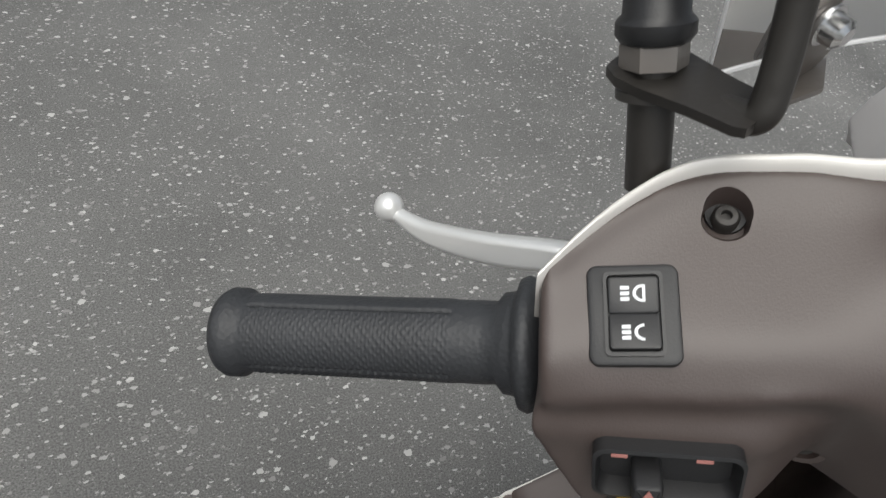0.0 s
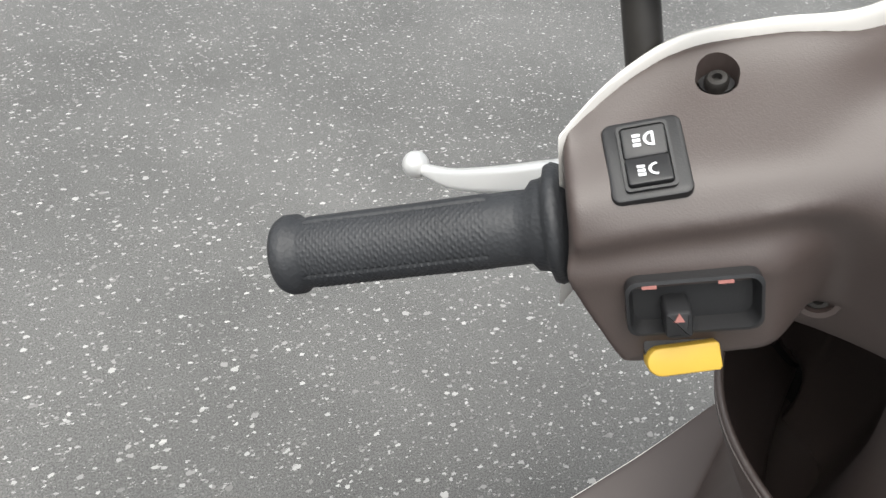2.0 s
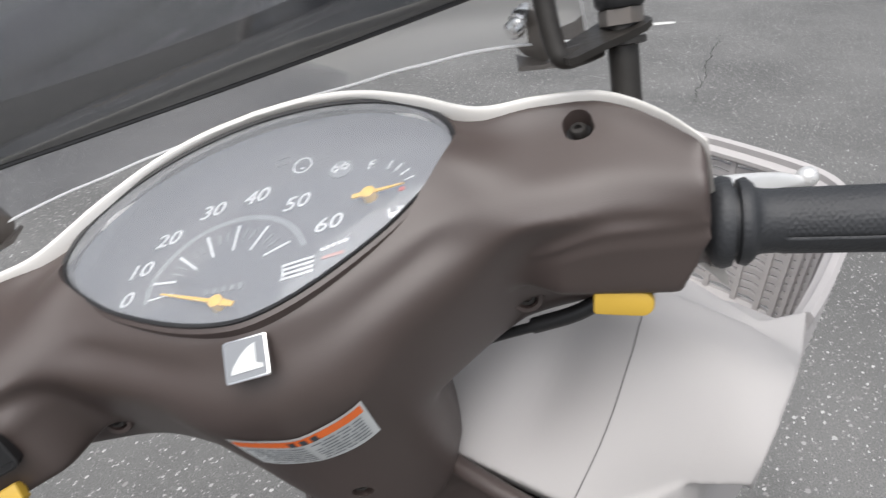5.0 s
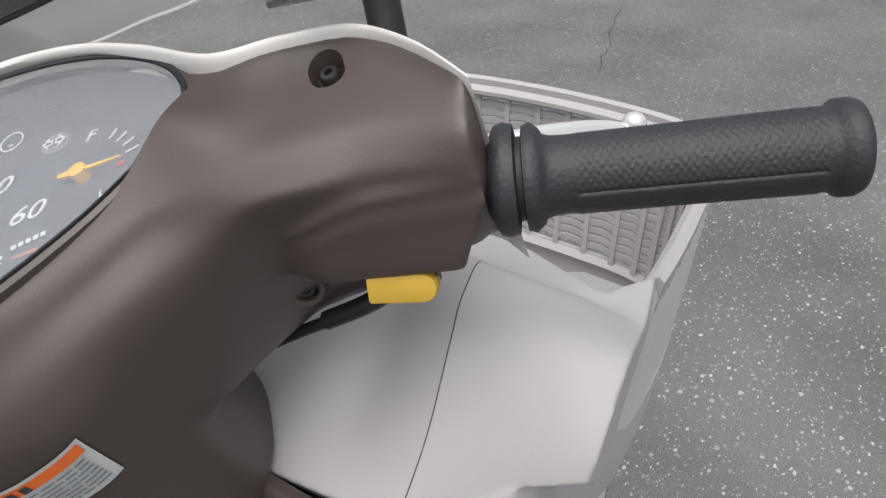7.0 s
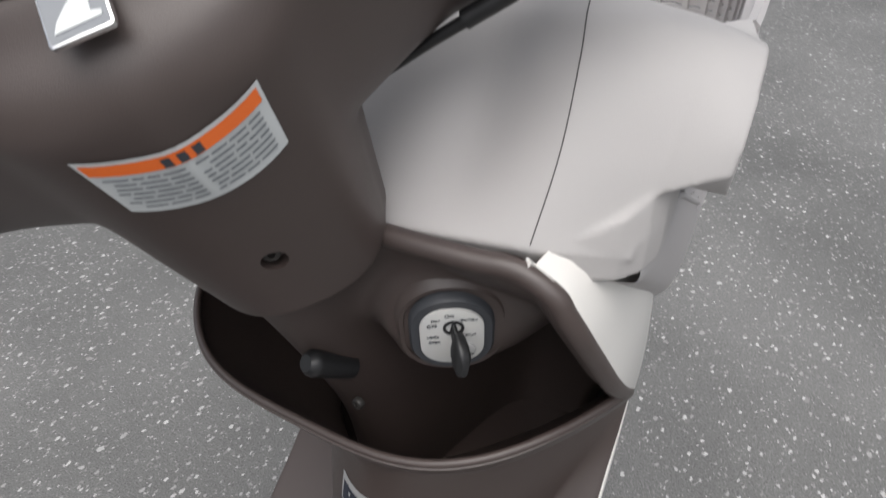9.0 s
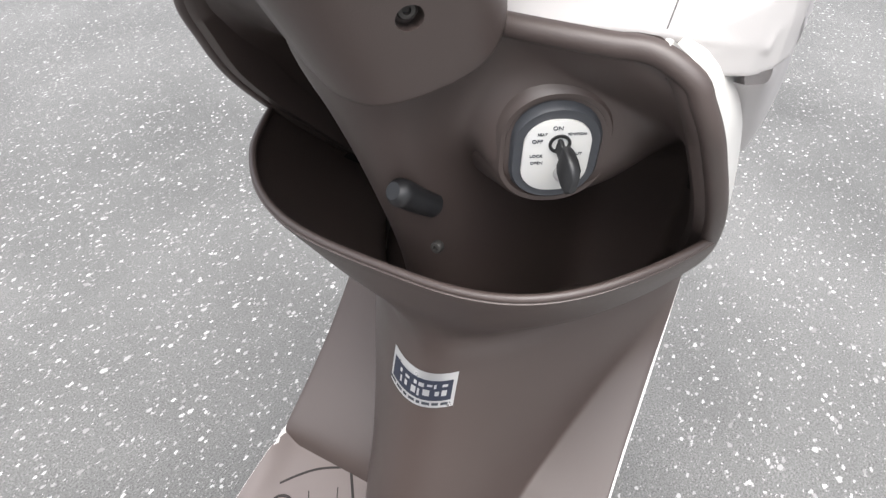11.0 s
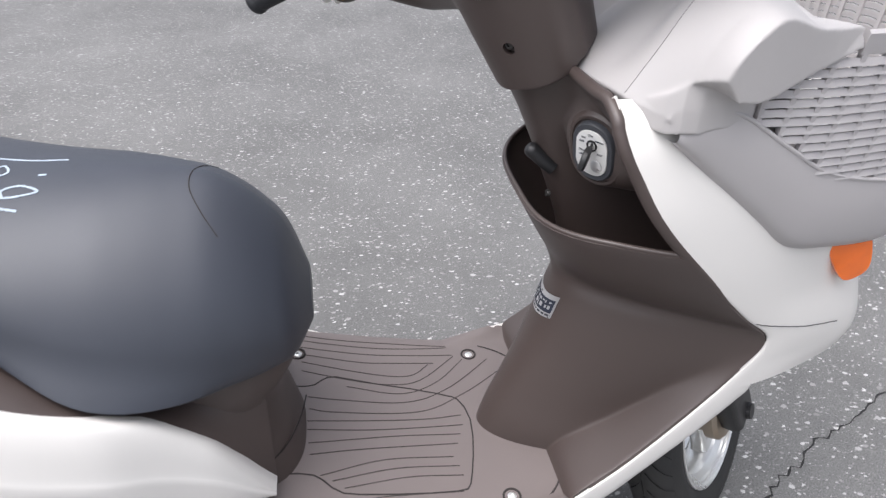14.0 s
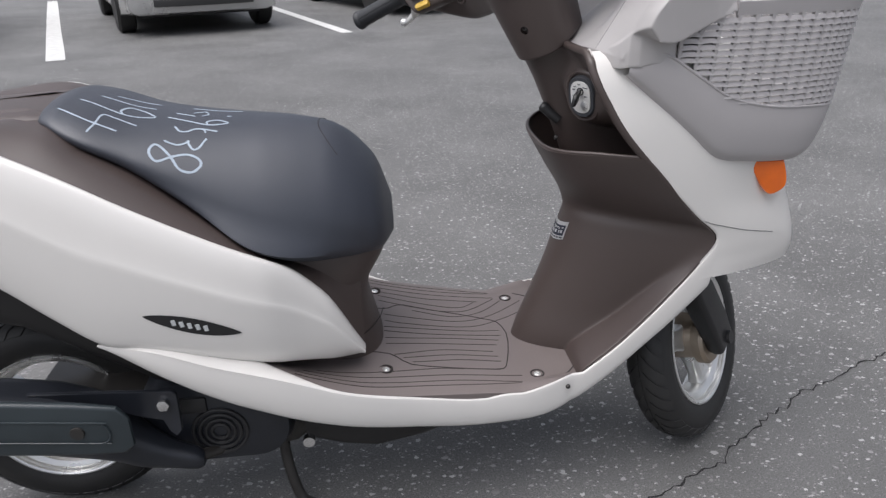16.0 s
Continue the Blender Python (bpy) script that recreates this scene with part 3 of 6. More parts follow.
bm = bmesh.new()
bm.faces.new([bm.verts.new(face_pt(p.x, p.y)) for p in meter_outline(96, -.0005)])
spart("dial", bm, FACE, meter, "dark blue-grey dial face", False)
lens = bmesh.new()
lens_rings = []
for s in range(9):
    t = 1 - s / 8.5
    lens_rings.append([Vector((.015 + (p.x - .015) * t, p.y * t, mu(.015 + (p.x - .015) * t) + .0006 + .0055 * (1 - t * t))) for p in meter_outline(72, -.001)])
loft(lens_rings, True, False, lens)
lens.faces.new([v for v in lens.verts][-72:])
lens_ob = spart("lens", lens, LENS, meter, "clear plastic lens")
lens_ob.visible_shadow = False

HUB = (-.0316, .0163)
DIAL_C = (-.0163, .0155)


def polar(r, deg, hub=HUB):
    return hub[0] + r * math.cos(radians(deg)), hub[1] + r * math.sin(radians(deg))


def flat_on_face(f, l, rot=0.0, lift=.0006):
    """The pose of a print on the dial: x to the rider's right, y ahead."""
    tilt = Matrix.Rotation(-math.atan(.05), 4, "Y")
    return Matrix.Translation(face_pt(f, l, lift)) @ tilt @ Matrix(((0, 1, 0, 0), (-1, 0, 0, 0), (0, 0, 1, 0), (0, 0, 0, 1))) @ Matrix.Rotation(radians(rot), 4, "Z")


def oval(k, deg):
    """A point of the oval scale, k times its size; 0 degrees is to the left, 90 ahead."""
    return DIAL_C[0] + .0372 * k * math.sin(radians(deg)), DIAL_C[1] + .0430 * k * math.cos(radians(deg))


def ring_print(name, outer, inner, m, mat, label=""):
    spart(name, loft([[m @ Vector((*p, z)) for p in o] for o, z in ((outer, 0), (outer, .0003), (inner, .0003), (inner, 0))], True, False), mat, meter, label, False)


arc = []
for k in range(61):
    d = -2 + 174 * k / 60
    arc.append([face_pt(*oval(.965, d), .0005), face_pt(*oval(1.045, d), .0005)])
spart("scale_arc", loft(arc, False, False), ARC, meter, "grey scale arc", False)
# faint wide band outside the numbers
band = [[face_pt(.002 + .058 * k_ * math.sin(radians(d)), .004 + .064 * k_ * math.cos(radians(d)), .0003) for k_ in (.985, 1.03)] for d in [35 + 100 * k / 40 for k in range(41)]]
spart("dial_band", loft(band, False, False), ARC_DIM, meter, "faint curved band", False)
NUM = ((-.0113, .0717), (.0059, .0669), (.0222, .0525), (.0330, .0273), (.0331, .0013), (.0193, -.0221), (-.0019, -.0395))
for i, (f, l) in enumerate(NUM):
    spart("number", letters(str(10 * i), .0118, flat_on_face(f, l) @ Matrix.Diagonal((1.28, 1, 1, 1)), .30), MARK, meter, "white dial number", False)
MAJOR = (1, 17, 45, 72, 100, 128, 161)
ticks, dim_ticks = bmesh.new(), bmesh.new()
for i, d in enumerate(MAJOR):
    r0, r1 = (.70, .98) if i in (0, 1) else (.56, .88)
    o, q = oval(r1, d), oval(r0, d)
    q = (q[0] * .9 + HUB[0] * .1 if 1 < i < 6 else q[0], q[1] * .94 + HUB[1] * .06)
    strip([face_pt(*q, .0006), face_pt(*o, .0006)], .0013 if i else .0010, .0002, ticks)
    if 0 < i < 6:
        for v in (.36, .66):
            e = d + (MAJOR[i + 1] - d) * v
            o, q = oval(.80, e), oval(.63, e)
            strip([face_pt(*q, .0006), face_pt(*o, .0006)], .0010, .0002, dim_ticks)
spart("scale_ticks", ticks, MARK, meter, "white scale marks", False)
spart("small_ticks", dim_ticks, ARC, meter, "grey short scale marks", False)


def needle(hub, deg, length, tail, w, name="needle"):
    bm = bmesh.new()
    d = Vector((math.cos(radians(deg)), math.sin(radians(deg)), 0))
    s = Vector((-d.y, d.x, 0))
    h = face_pt(*hub, .0034)
    pts = [h + d * length + s * w * .35, h + s * w + d * .004, h - d * tail * .3 + s * w * 1.7, h - d * tail + s * w * 1.3, h - d * tail - s * w * 1.3, h - d * tail * .3 - s * w * 1.7, h - s * w + d * .004, h + d * length - s * w * .35]
    loft([[p - Vector((0, 0, .0004)) for p in pts], [p + Vector((0, 0, .0004)) for p in pts]], True, True, bm)
    lathe([(-.004, .0036), (.0010, .0036), (.0014, .0028)], h, (0, 0, 1), 20, bm)
    return spart(name, bm, NEEDLE, meter, "yellow needle")


FUEL = (.0072, -.0632)
needle(HUB, 64, .036, .0105, .0011)
needle(FUEL, -94, .0185, .0085, .0009)
spart("number", letters("F", .0078, flat_on_face(.0288, -.0645) @ Matrix.Diagonal((1.2, 1, 1, 1)), .25), MARK, meter, "", False)
ft = bmesh.new()
for i in range(4):
    d = -34 - 15 * i
    strip([face_pt(*polar(.0185, d, FUEL), .0006), face_pt(*polar(.0240, d, FUEL), .0006)], .0008, .0002, ft)
spart("fuel_ticks", ft, MARK, meter, "", False)
spart("fuel_empty_mark", strip([face_pt(*polar(.0165, d, FUEL), .0008) for d in (-92, -96, -100)], .003, .0002), RED, meter, "red empty mark", False)
pump = plate(rrect(.0062, .0060, .0008), .0003, None, flat_on_face(-.0078, -.0745, 0, .0005))
plate(rrect(.0012, .0040, .0004), .0003, pump, flat_on_face(-.0074, -.0790, 0, .0005))
spart("fuel_symbol", pump, MARK, meter, "pale fuel pump symbol", False)
spart("fuel_symbol_window", plate(rrect(.0042, .0022, .0003), .0003, None, flat_on_face(-.0066, -.0745, 0, .0010)), FACE, meter, "", False)
odo = bmesh.new()
for i in range(5):
    plate(rrect(.0024, .0032 if i < 4 else .0038, .0004), .0003, odo, flat_on_face(-.0219 - .0005 * i, .0240 - .0046 * i, -5, .0006))
spart("odometer_digits", odo, ARC, meter, "dim grey odometer digits", False)
# warning symbols: an engine outline and a ring, drawn thin
M4 = flat_on_face(.0539, -.0147)
ring_print("warning_symbol", rrect(.0096, .0058, .0020), rrect(.0084, .0046, .0016), M4, ARC)
M4 = flat_on_face(.0457, -.0264)
cir = lambda r: [(r * math.cos(2 * math.pi * k / 28), r * math.sin(2 * math.pi * k / 28)) for k in range(28)]
ring_print("warning_ring", cir(.0056), cir(.0049), M4, MARK)
spart("warning_dash", plate(rrect(.0022, .0008, .0002), .0003, None, M4 @ Matrix.Translation((0, -.0022, 0))), MARK, meter, "", False)
spart("turn_signal_lamp", lathe([(0, .0066), (.0004, .0064)], face_pt(.0339, -.048), (0, 0, 1), 28), ARC, meter, "round turn signal lamp", False)
for s in (1, -1):
    o = [(s * .0052, 0), (s * .0024, .0034), (s * .0024, .0016), (s * .0006, .0016), (s * .0006, -.0016), (s * .0024, -.0016), (s * .0024, -.0034)]
    q = [(s * .0042, 0), (s * .0030, .0016), (s * .0030, .0009), (s * .0013, .0009), (s * .0013, -.0009), (s * .0030, -.0009), (s * .0030, -.0016)]
    ring_print("turn_signal_arrow", o, q, flat_on_face(.0339, -.048, 0, .0010), MARK)
prn = bmesh.new()
for i in range(4):
    plate(rrect(.0165, .0013, .0003), .0003, prn, flat_on_face(-.0200 - .0027 * i, -.0248 + .0003 * i, 0, .0006))
plate(rrect(.0010, .0095, .0003), .0003, prn, flat_on_face(-.0241, -.0168, 0, .0006))
for i in range(5):
    plate(rrect(.0021, .0020, .0003), .0003, prn, flat_on_face(-.0172 + .0003 * i, -.0372 - .0030 * i, 0, .0006))
spart("dial_small_print", prn, MARK, meter, "", False)
spart("dial_red_print", plate(rrect(.0110, .0018, .0003), .0003, None, flat_on_face(-.0225, -.0425, 0, .0006)), PINK, meter, "", False)

# badge: plain shapes only
BT = Matrix.Translation((-.0645, .0005, -.0165)) @ Matrix.Rotation(radians(-23), 4, "Y") @ Matrix(((0, 1, 0, 0), (-1, 0, 0, 0), (0, 0, 1, 0), (0, 0, 0, 1)))
badge = spart("badge", plate(rrect(.0215, .0195, .0015), .0022, None, BT @ Matrix.Translation((0, 0, -.0008)), .0006), CHROME, cover, "square chrome emblem with a plain pale shape")
spart("badge_field", plate(rrect(.0195, .0175, .001), .0003, None, BT @ Matrix.Translation((0, 0, .0013))), ARC, badge, "", False)
spart("badge_shape", plate([(-.0075, -.0060), (.0080, -.0058), (.0080, -.0040), (.0050, -.0030), (.0052, .0060), (.0020, .0050), (-.0020, .0020), (-.0060, -.0025)][::1], .0005, None, BT @ Matrix.Translation((0, 0, .0015))), LABEL, badge, "", False)


# warning label wrapped round the column


def on_column(l, u, lift):
    """A point just off the back of the column."""
    hit = COVB.ray_cast(SM @ Vector((-.25, l, u)), SM.to_3x3() @ Vector((1, 0, 0)))[0]
    return SMI @ hit - Vector((lift, 0, 0))


def label_patch(l0, l1, v0, v1, lift, bm=None, n=14):
    """Part of the label: l across, v from 0 at the top to 1 at the bottom."""
    rows = []
    m_ = 5 if v1 - v0 > .5 else 1
    for j in range(m_ + 1):
        v = v0 + (v1 - v0) * j / m_
        row = []
        for i in range(n + 1):
            l = l0 + (l1 - l0) * i / n
            w = 1 - .08 * v
            u = -.0520 - .0315 * v - .0070 * (1 - (l / .035)**2)
            row.append(on_column(l * w - .0016, u - .0035, lift))
        rows.append(row)
    return loft(rows, False, False, bm)


label = spart("warning_label", label_patch(-.035, .035, 0, 1, .0007), LABEL, cover, "white warning label with an orange band", False)
spart("orange_band", label_patch(-.0335, .0335, .05, .24, .0011), LABEL_ORANGE, label, "", False)
bars = bmesh.new()
for i in range(3):
    label_patch(-.008 + .006 * i, -.0045 + .006 * i, .08, .22, .0015, bars, 2)
spart("bold_print", bars, PRINT, label, "", False)
bars = bmesh.new()
rng = random.Random(3)
for r in range(7):
    for c0, c1 in ((-.031, -.002), (.002, .031)):
        x = c0
        while x < c1 - .003:
            e = min(c1, x + rng.uniform(.004, .011))
            label_patch(x, e, .30 + .09 * r, .30 + .09 * r + .032, .0015, bars, 3)
            x = e + .0012
spart("small_print", bars, PRINT_SOFT, label, "", False)


# grips, levers
def grip(sgn):
    a, b = (Vector((-.0410, .2115, -.0385)), Vector((-.0692, .3220, -.0478))) if sgn > 0 else (Vector((-.0425, -.2110, -.0425)), Vector((-.0735, -.3250, -.0545)))
    d = (b - a).normalized()
    ln = (b - a).length
    prof = [(-.004, .012), (.000, .0215), (.0025, .0225), (.0050, .0215), (.0060, .0180), (.0075, .0172), (.0105, .0168), (.013, .0138), (.018, .0140),
            (ln * .5, .0139), (ln - .012, .0142), (ln - .0095, .0146), (ln - .0080, .0162), (ln - .0035, .0164), (ln - .001, .0152), (ln, .0115), (ln, .0)]
    if sgn < 0:
        prof = [(-.004, .012), (.000, .0195), (.003, .0205), (.0065, .0195), (.0072, .0150), (.0090, .0150), (.0095, .0185), (.0125, .0195), (.0155, .0170), (.0165, .0150), (.0190, .0142), (.024, .0139)] + prof[9:]
    x, y, z = frame_of(d)
    hs = [p[0] for p in prof[:-1]]
    rs = [p[1] for p in prof[:-1]]
    body0, body1 = .026, ln - .0125
    along = sorted(set([h for h in hs if h < body0 or h > body1] + [body0 + (body1 - body0) * k / 220 for k in range(221)]))
    rings = []
    for h in along:
        cand = [r_ for hh, r_ in zip(hs, rs) if abs(hh - h) < 1e-9]
        for r0 in (cand or [float(np.interp(h, hs, rs))]):
            row = []
            for k in range(144):
                th = 2 * math.pi * k / 144
                # angle from the top of the grip towards the rider
                w = th - math.pi / 2 if sgn < 0 else math.pi / 2 - th
                w = math.degrees((w + math.pi) % (2 * math.pi) - math.pi)
                r = r0
                if body0 <= h <= body1:
                    e = min(1, (h - body0) / .002, (body1 - h) / .002)
                    lines = (-20, 78, 160) if sgn > 0 else (-70, 72, 150)
                    near = min(abs(w - q) for q in lines)
                    smooth_band = (-62 < w < -20) if sgn > 0 else (72 < w < 150)
                    kn = max(0, math.cos((h * 2300 + th * 26))) * max(0, math.cos((h * 2300 - th * 26)))
                    r += e * (.0004 if smooth_band else .00050 * kn) - e * .0010 * max(0, 1 - near / 3.0)
                row.append(a + d * h + (x * math.cos(th) + y * math.sin(th)) * r)
            rings.append(row)
    g = spart("grip", loft(rings), GRIP, None, "black knurled rubber handlebar grip", True, 60)
    return g


grip(1)
grip(-1)


def brake_lever(sgn):
    if sgn > 0:
        pts = [(.009, .190, -.062), (.007, .222, -.068), (.0075, .250, -.0775), (.013, .282, -.089), (.021, .304, -.0935)]
    else:
        pts = [(.006, -.190, -.064), (.005, -.222, -.074), (.009, -.244, -.084), (.016, -.266, -.097), (.019, -.281, -.106)]
    P = spl(pts, 40)
    rings = []
    for i, p in enumerate(P):
        d = (P[min(39, i + 1)] - P[max(0, i - 1)]).normalized()
        t = i / 39
        up_ = Vector((.55, 0, .83))
        side = d.cross(up_).normalized()
        up_ = side.cross(d)
        hh = .0050 + .0026 * math.sin(math.pi * min(1, t * 1.05)) - .0020 * t
        rings.append([p + up_ * y + side * x for x, y in rrect(.0100 - .002 * t, 2 * hh, .0032, 4)])
    bm = loft(rings)
    e = Vector(pts[-1])
    bmesh.ops.create_uvsphere(bm, u_segments=20, v_segments=12, radius=.0072 if sgn > 0 else .0060, matrix=Matrix.Translation(e + Vector((.0008, sgn * .0025, .0015))))
    return spart("brake_lever", bm, LEVER, None, "silver cast brake lever with a ball end")


brake_lever(1)
brake_lever(-1)


# switches
def face_pose(o, x_to, y_to):
    """A pose at o with x towards x_to and y roughly towards y_to."""
    o, x_to, y_to = Vector(o), Vector(x_to), Vector(y_to)
    x = (x_to - o).normalized()
    z = x.cross(y_to - o).normalized()
    y = z.cross(x)
    return Matrix.Translation(o) @ Matrix((x, y, z)).transposed().to_4x4()


# dimmer: x across to the rider's right, y ahead
DM = face_pose((-.0362, .1845, -.0060), (-.0292, .1625, -.0046), (-.0142, .1915, -.0006))
dim = spart("dimmer_switch", plate(rrect(.0250, .0285, .0030), .0060, None, DM @ Matrix.Translation((0, 0, -.0042)), .0012), BLACK, cover, "black headlamp dimmer rocker switch")
frame_bm = loft([[DM @ Vector((*p, z)) for p in rrect(w, h, .0015)] for w, h, z in ((.0160, .0235, .0015), (.0160, .0235, .0034), (.0142, .0217, .0034), (.0142, .0217, .0018))], True, False)
spart("switch_frame", frame_bm, BLACK, dim)
for s in (1, -1):
    rock = spart("rocker", plate(rrect(.0136, .0102, .001), .0024, None, DM @ Matrix.Translation((0, s * .0053, .0013)) @ Matrix.Rotation(radians(9 * s), 4, "X"), .0006), BLACK, dim)
    sy = bmesh.new()
    m2 = DM @ Matrix.Translation((-.0002, s * .0054, .0039)) @ Matrix.Rotation(radians(9 * s), 4, "X") @ Matrix.Diagonal((.80, .86, 1, 1))
    for i in range(3):
        plate(rrect(.0030, .0012, .0002), .0002, sy, m2 @ Matrix.Translation((-.0026, -.0018 + .0018 * i, 0)))
    out, inn = [], []
    for k in range(13):
        an = radians(-90 + 180 * k / 12)
        out.append((.0034 - .0034 * math.cos(an), .0028 * math.sin(an)))
        inn.append((.0034 - .0023 * math.cos(an), .0019 * math.sin(an)))
    loft([[m2 @ Vector((*p, .0002)) for p in out], [m2 @ Vector((*p, .0002)) for p in inn]], False, False, sy)
    if s > 0:
        plate(rrect(.0010, .0056, .0003), .0002, sy, m2 @ Matrix.Translation((.0037, 0, 0)))
    spart("lamp_symbol", sy, MARK, rock, "white lamp symbol", False)

# turn signal switch
TM = face_pose((-.0678, .1640, -.0363), (-.0568, .1240, -.0350), (-.0593, .1660, -.0195))
ts = spart("turn_signal_switch", loft([[TM @ Vector((*p, z)) for p in rrect(w, h, .004, 5)] for w, h, z in ((.0420, .0205, -.005), (.0420, .0205, .0014), (.0400, .0182, .0018), (.0370, .0150, -.0040))], True, True), BLACK, cover, "black sliding turn signal switch")
knob = spart("slider_knob", plate(rrect(.0085, .0100, .0015), .0120, None, TM @ Matrix.Translation((-.0055, -.0030, -.004)), .0018), BLACK, ts)
spart("knob_mark", plate([(-.0016, -.001), (.0016, -.001), (0, .0022)], .0003, None, TM @ Matrix.Translation((-.0055, .0000, .0082))), PINK, knob, "", False)
am = bmesh.new()
for s in (1, -1):
    plate(rrect(.0046, .0011, .0003), .0003, am, TM @ Matrix.Translation((s * .0115 - .002, .0084, .0017)))
spart("arrow_print", am, PINK, ts, "faded red arrow marks", False)


def thumb_button(name, sgn, o, label):
    m = face_pose(o, (o[0] + (.008 if sgn > 0 else -.007), o[1] - .021, o[2] - (0 if sgn > 0 else .002)), (o[0] + (.012 if sgn > 0 else .007), o[1], o[2] + (.009 if sgn > 0 else .010)))
    out = []
    w, h = (.0245, .0100) if sgn > 0 else (.0270, .0118)
    for k in range(13):
        an = radians(90 + 180 * k / 12)
        out.append((-w / 2 + h / 2 + h / 2 * math.cos(an), h / 2 * math.sin(an)))
    out += [(w / 2 - .001, -h / 2), (w / 2, -h / 2 + .001), (w / 2, h / 2 - .001), (w / 2 - .001, h / 2)]
    if sgn < 0:
        out = [(-x, y) for x, y in out][::-1]
    b = spart(name, plate(out, .0075, None, m @ Matrix.Translation((0, 0, -.003)), .0012), YELLOW, cover, label)
    spart("button_socket", plate(rrect(w - .001, h - .001, .002), .007, None, m @ Matrix.Translation((0, .0030, -.0075))), BLACK, b)
    return b


thumb_button("horn_button", 1, (-.0755, .1650, -.0600), "yellow horn push button")
thumb_button("starter_button", -1, (-.0550, -.1650, -.0640), "yellow starter push button")

# cable from the right lever down into the column
spart("brake_cable", tube([(-.004, -.030, -.150), (-.006, -.052, -.138), (-.018, -.095, -.118), (-.030, -.141, -.099), (-.026, -.175, -.085)], .0030, 12), BLACK, None, "black brake cable")
spart("cable_sleeve", tube([(-.0245, -.118, -.108), (-.0305, -.145, -.098), (-.029, -.168, -.088)], .0046, 12), BLACK, None, "rubber cable sleeve")


# mirrors and screen brackets
def mirror(sgn):
    base = Vector((.008, sgn * .1915, -.008))
    up = Vector((.52, sgn * .17, .82)).normalized()
    st = spart("mirror_stem", lathe([(0, .0068), (.046, .0068)], base, up, 24), RUSTY, None, "worn black steel mirror stem")
    nut = base + up * .037
    spart("stem_nut", lathe([(0, .0098), (.0066, .0098), (.0078, .0084)], nut, up, 6), ZINC, st, "dull zinc hexagon nut", True, 20)
    spart("lock_washer", lathe([(-.0045, .0088), (-.0040, .0105), (-.0012, .0105), (-.0008, .0086)], nut - up * .0045, up, 28), DARK, st)
    spart("rubber_boot", lathe([(0, .0098), (.002, .0112), (.0055, .0112), (.0075, .0094), (.022, .0088), (.0245, .0074)], nut + up * .0072, up, 28), BLACK, st, "black rubber boot")
    p = nut + up * .028
    rod = [p, p + up * .016, p + Vector((.024, sgn * .024, .046)), p + Vector((.050, sgn * .078, .075)), p + Vector((.058, sgn * .105, .105)), p + Vector((.050, sgn * .115, .140))]
    spart("mirror_rod", tube(rod, .0042, 12), BLACK, st)
    c = rod[-1] + Vector((-.004, sgn * .02, .03))
    head = bmesh.new()
    rings = []
    for dx, s in ((.022, .35), (.020, .75), (.010, .97), (0, 1.0), (-.004, .96)):
        rings.append([c + Vector((dx, x * s, y * s)) for x, y in rrect(.105, .072, .026, 6)])
    loft(rings, True, True, head)
    hd = spart("mirror_head", head, BLACK, st, "black mirror housing")
    spart("mirror_glass", loft([[c + Vector((-.0052, x, y)) for x, y in rrect(.094, .062, .022, 6)], [c + Vector((-.0044, x, y)) for x, y in rrect(.094, .062, .022, 6)]]), MIRROR, hd, "mirror glass")
    return st, nut, up


SCREEN_TOP = .10


def screen_f(l, u):
    return .124 - 2.65 * l * l - .10 * max(u, 0)


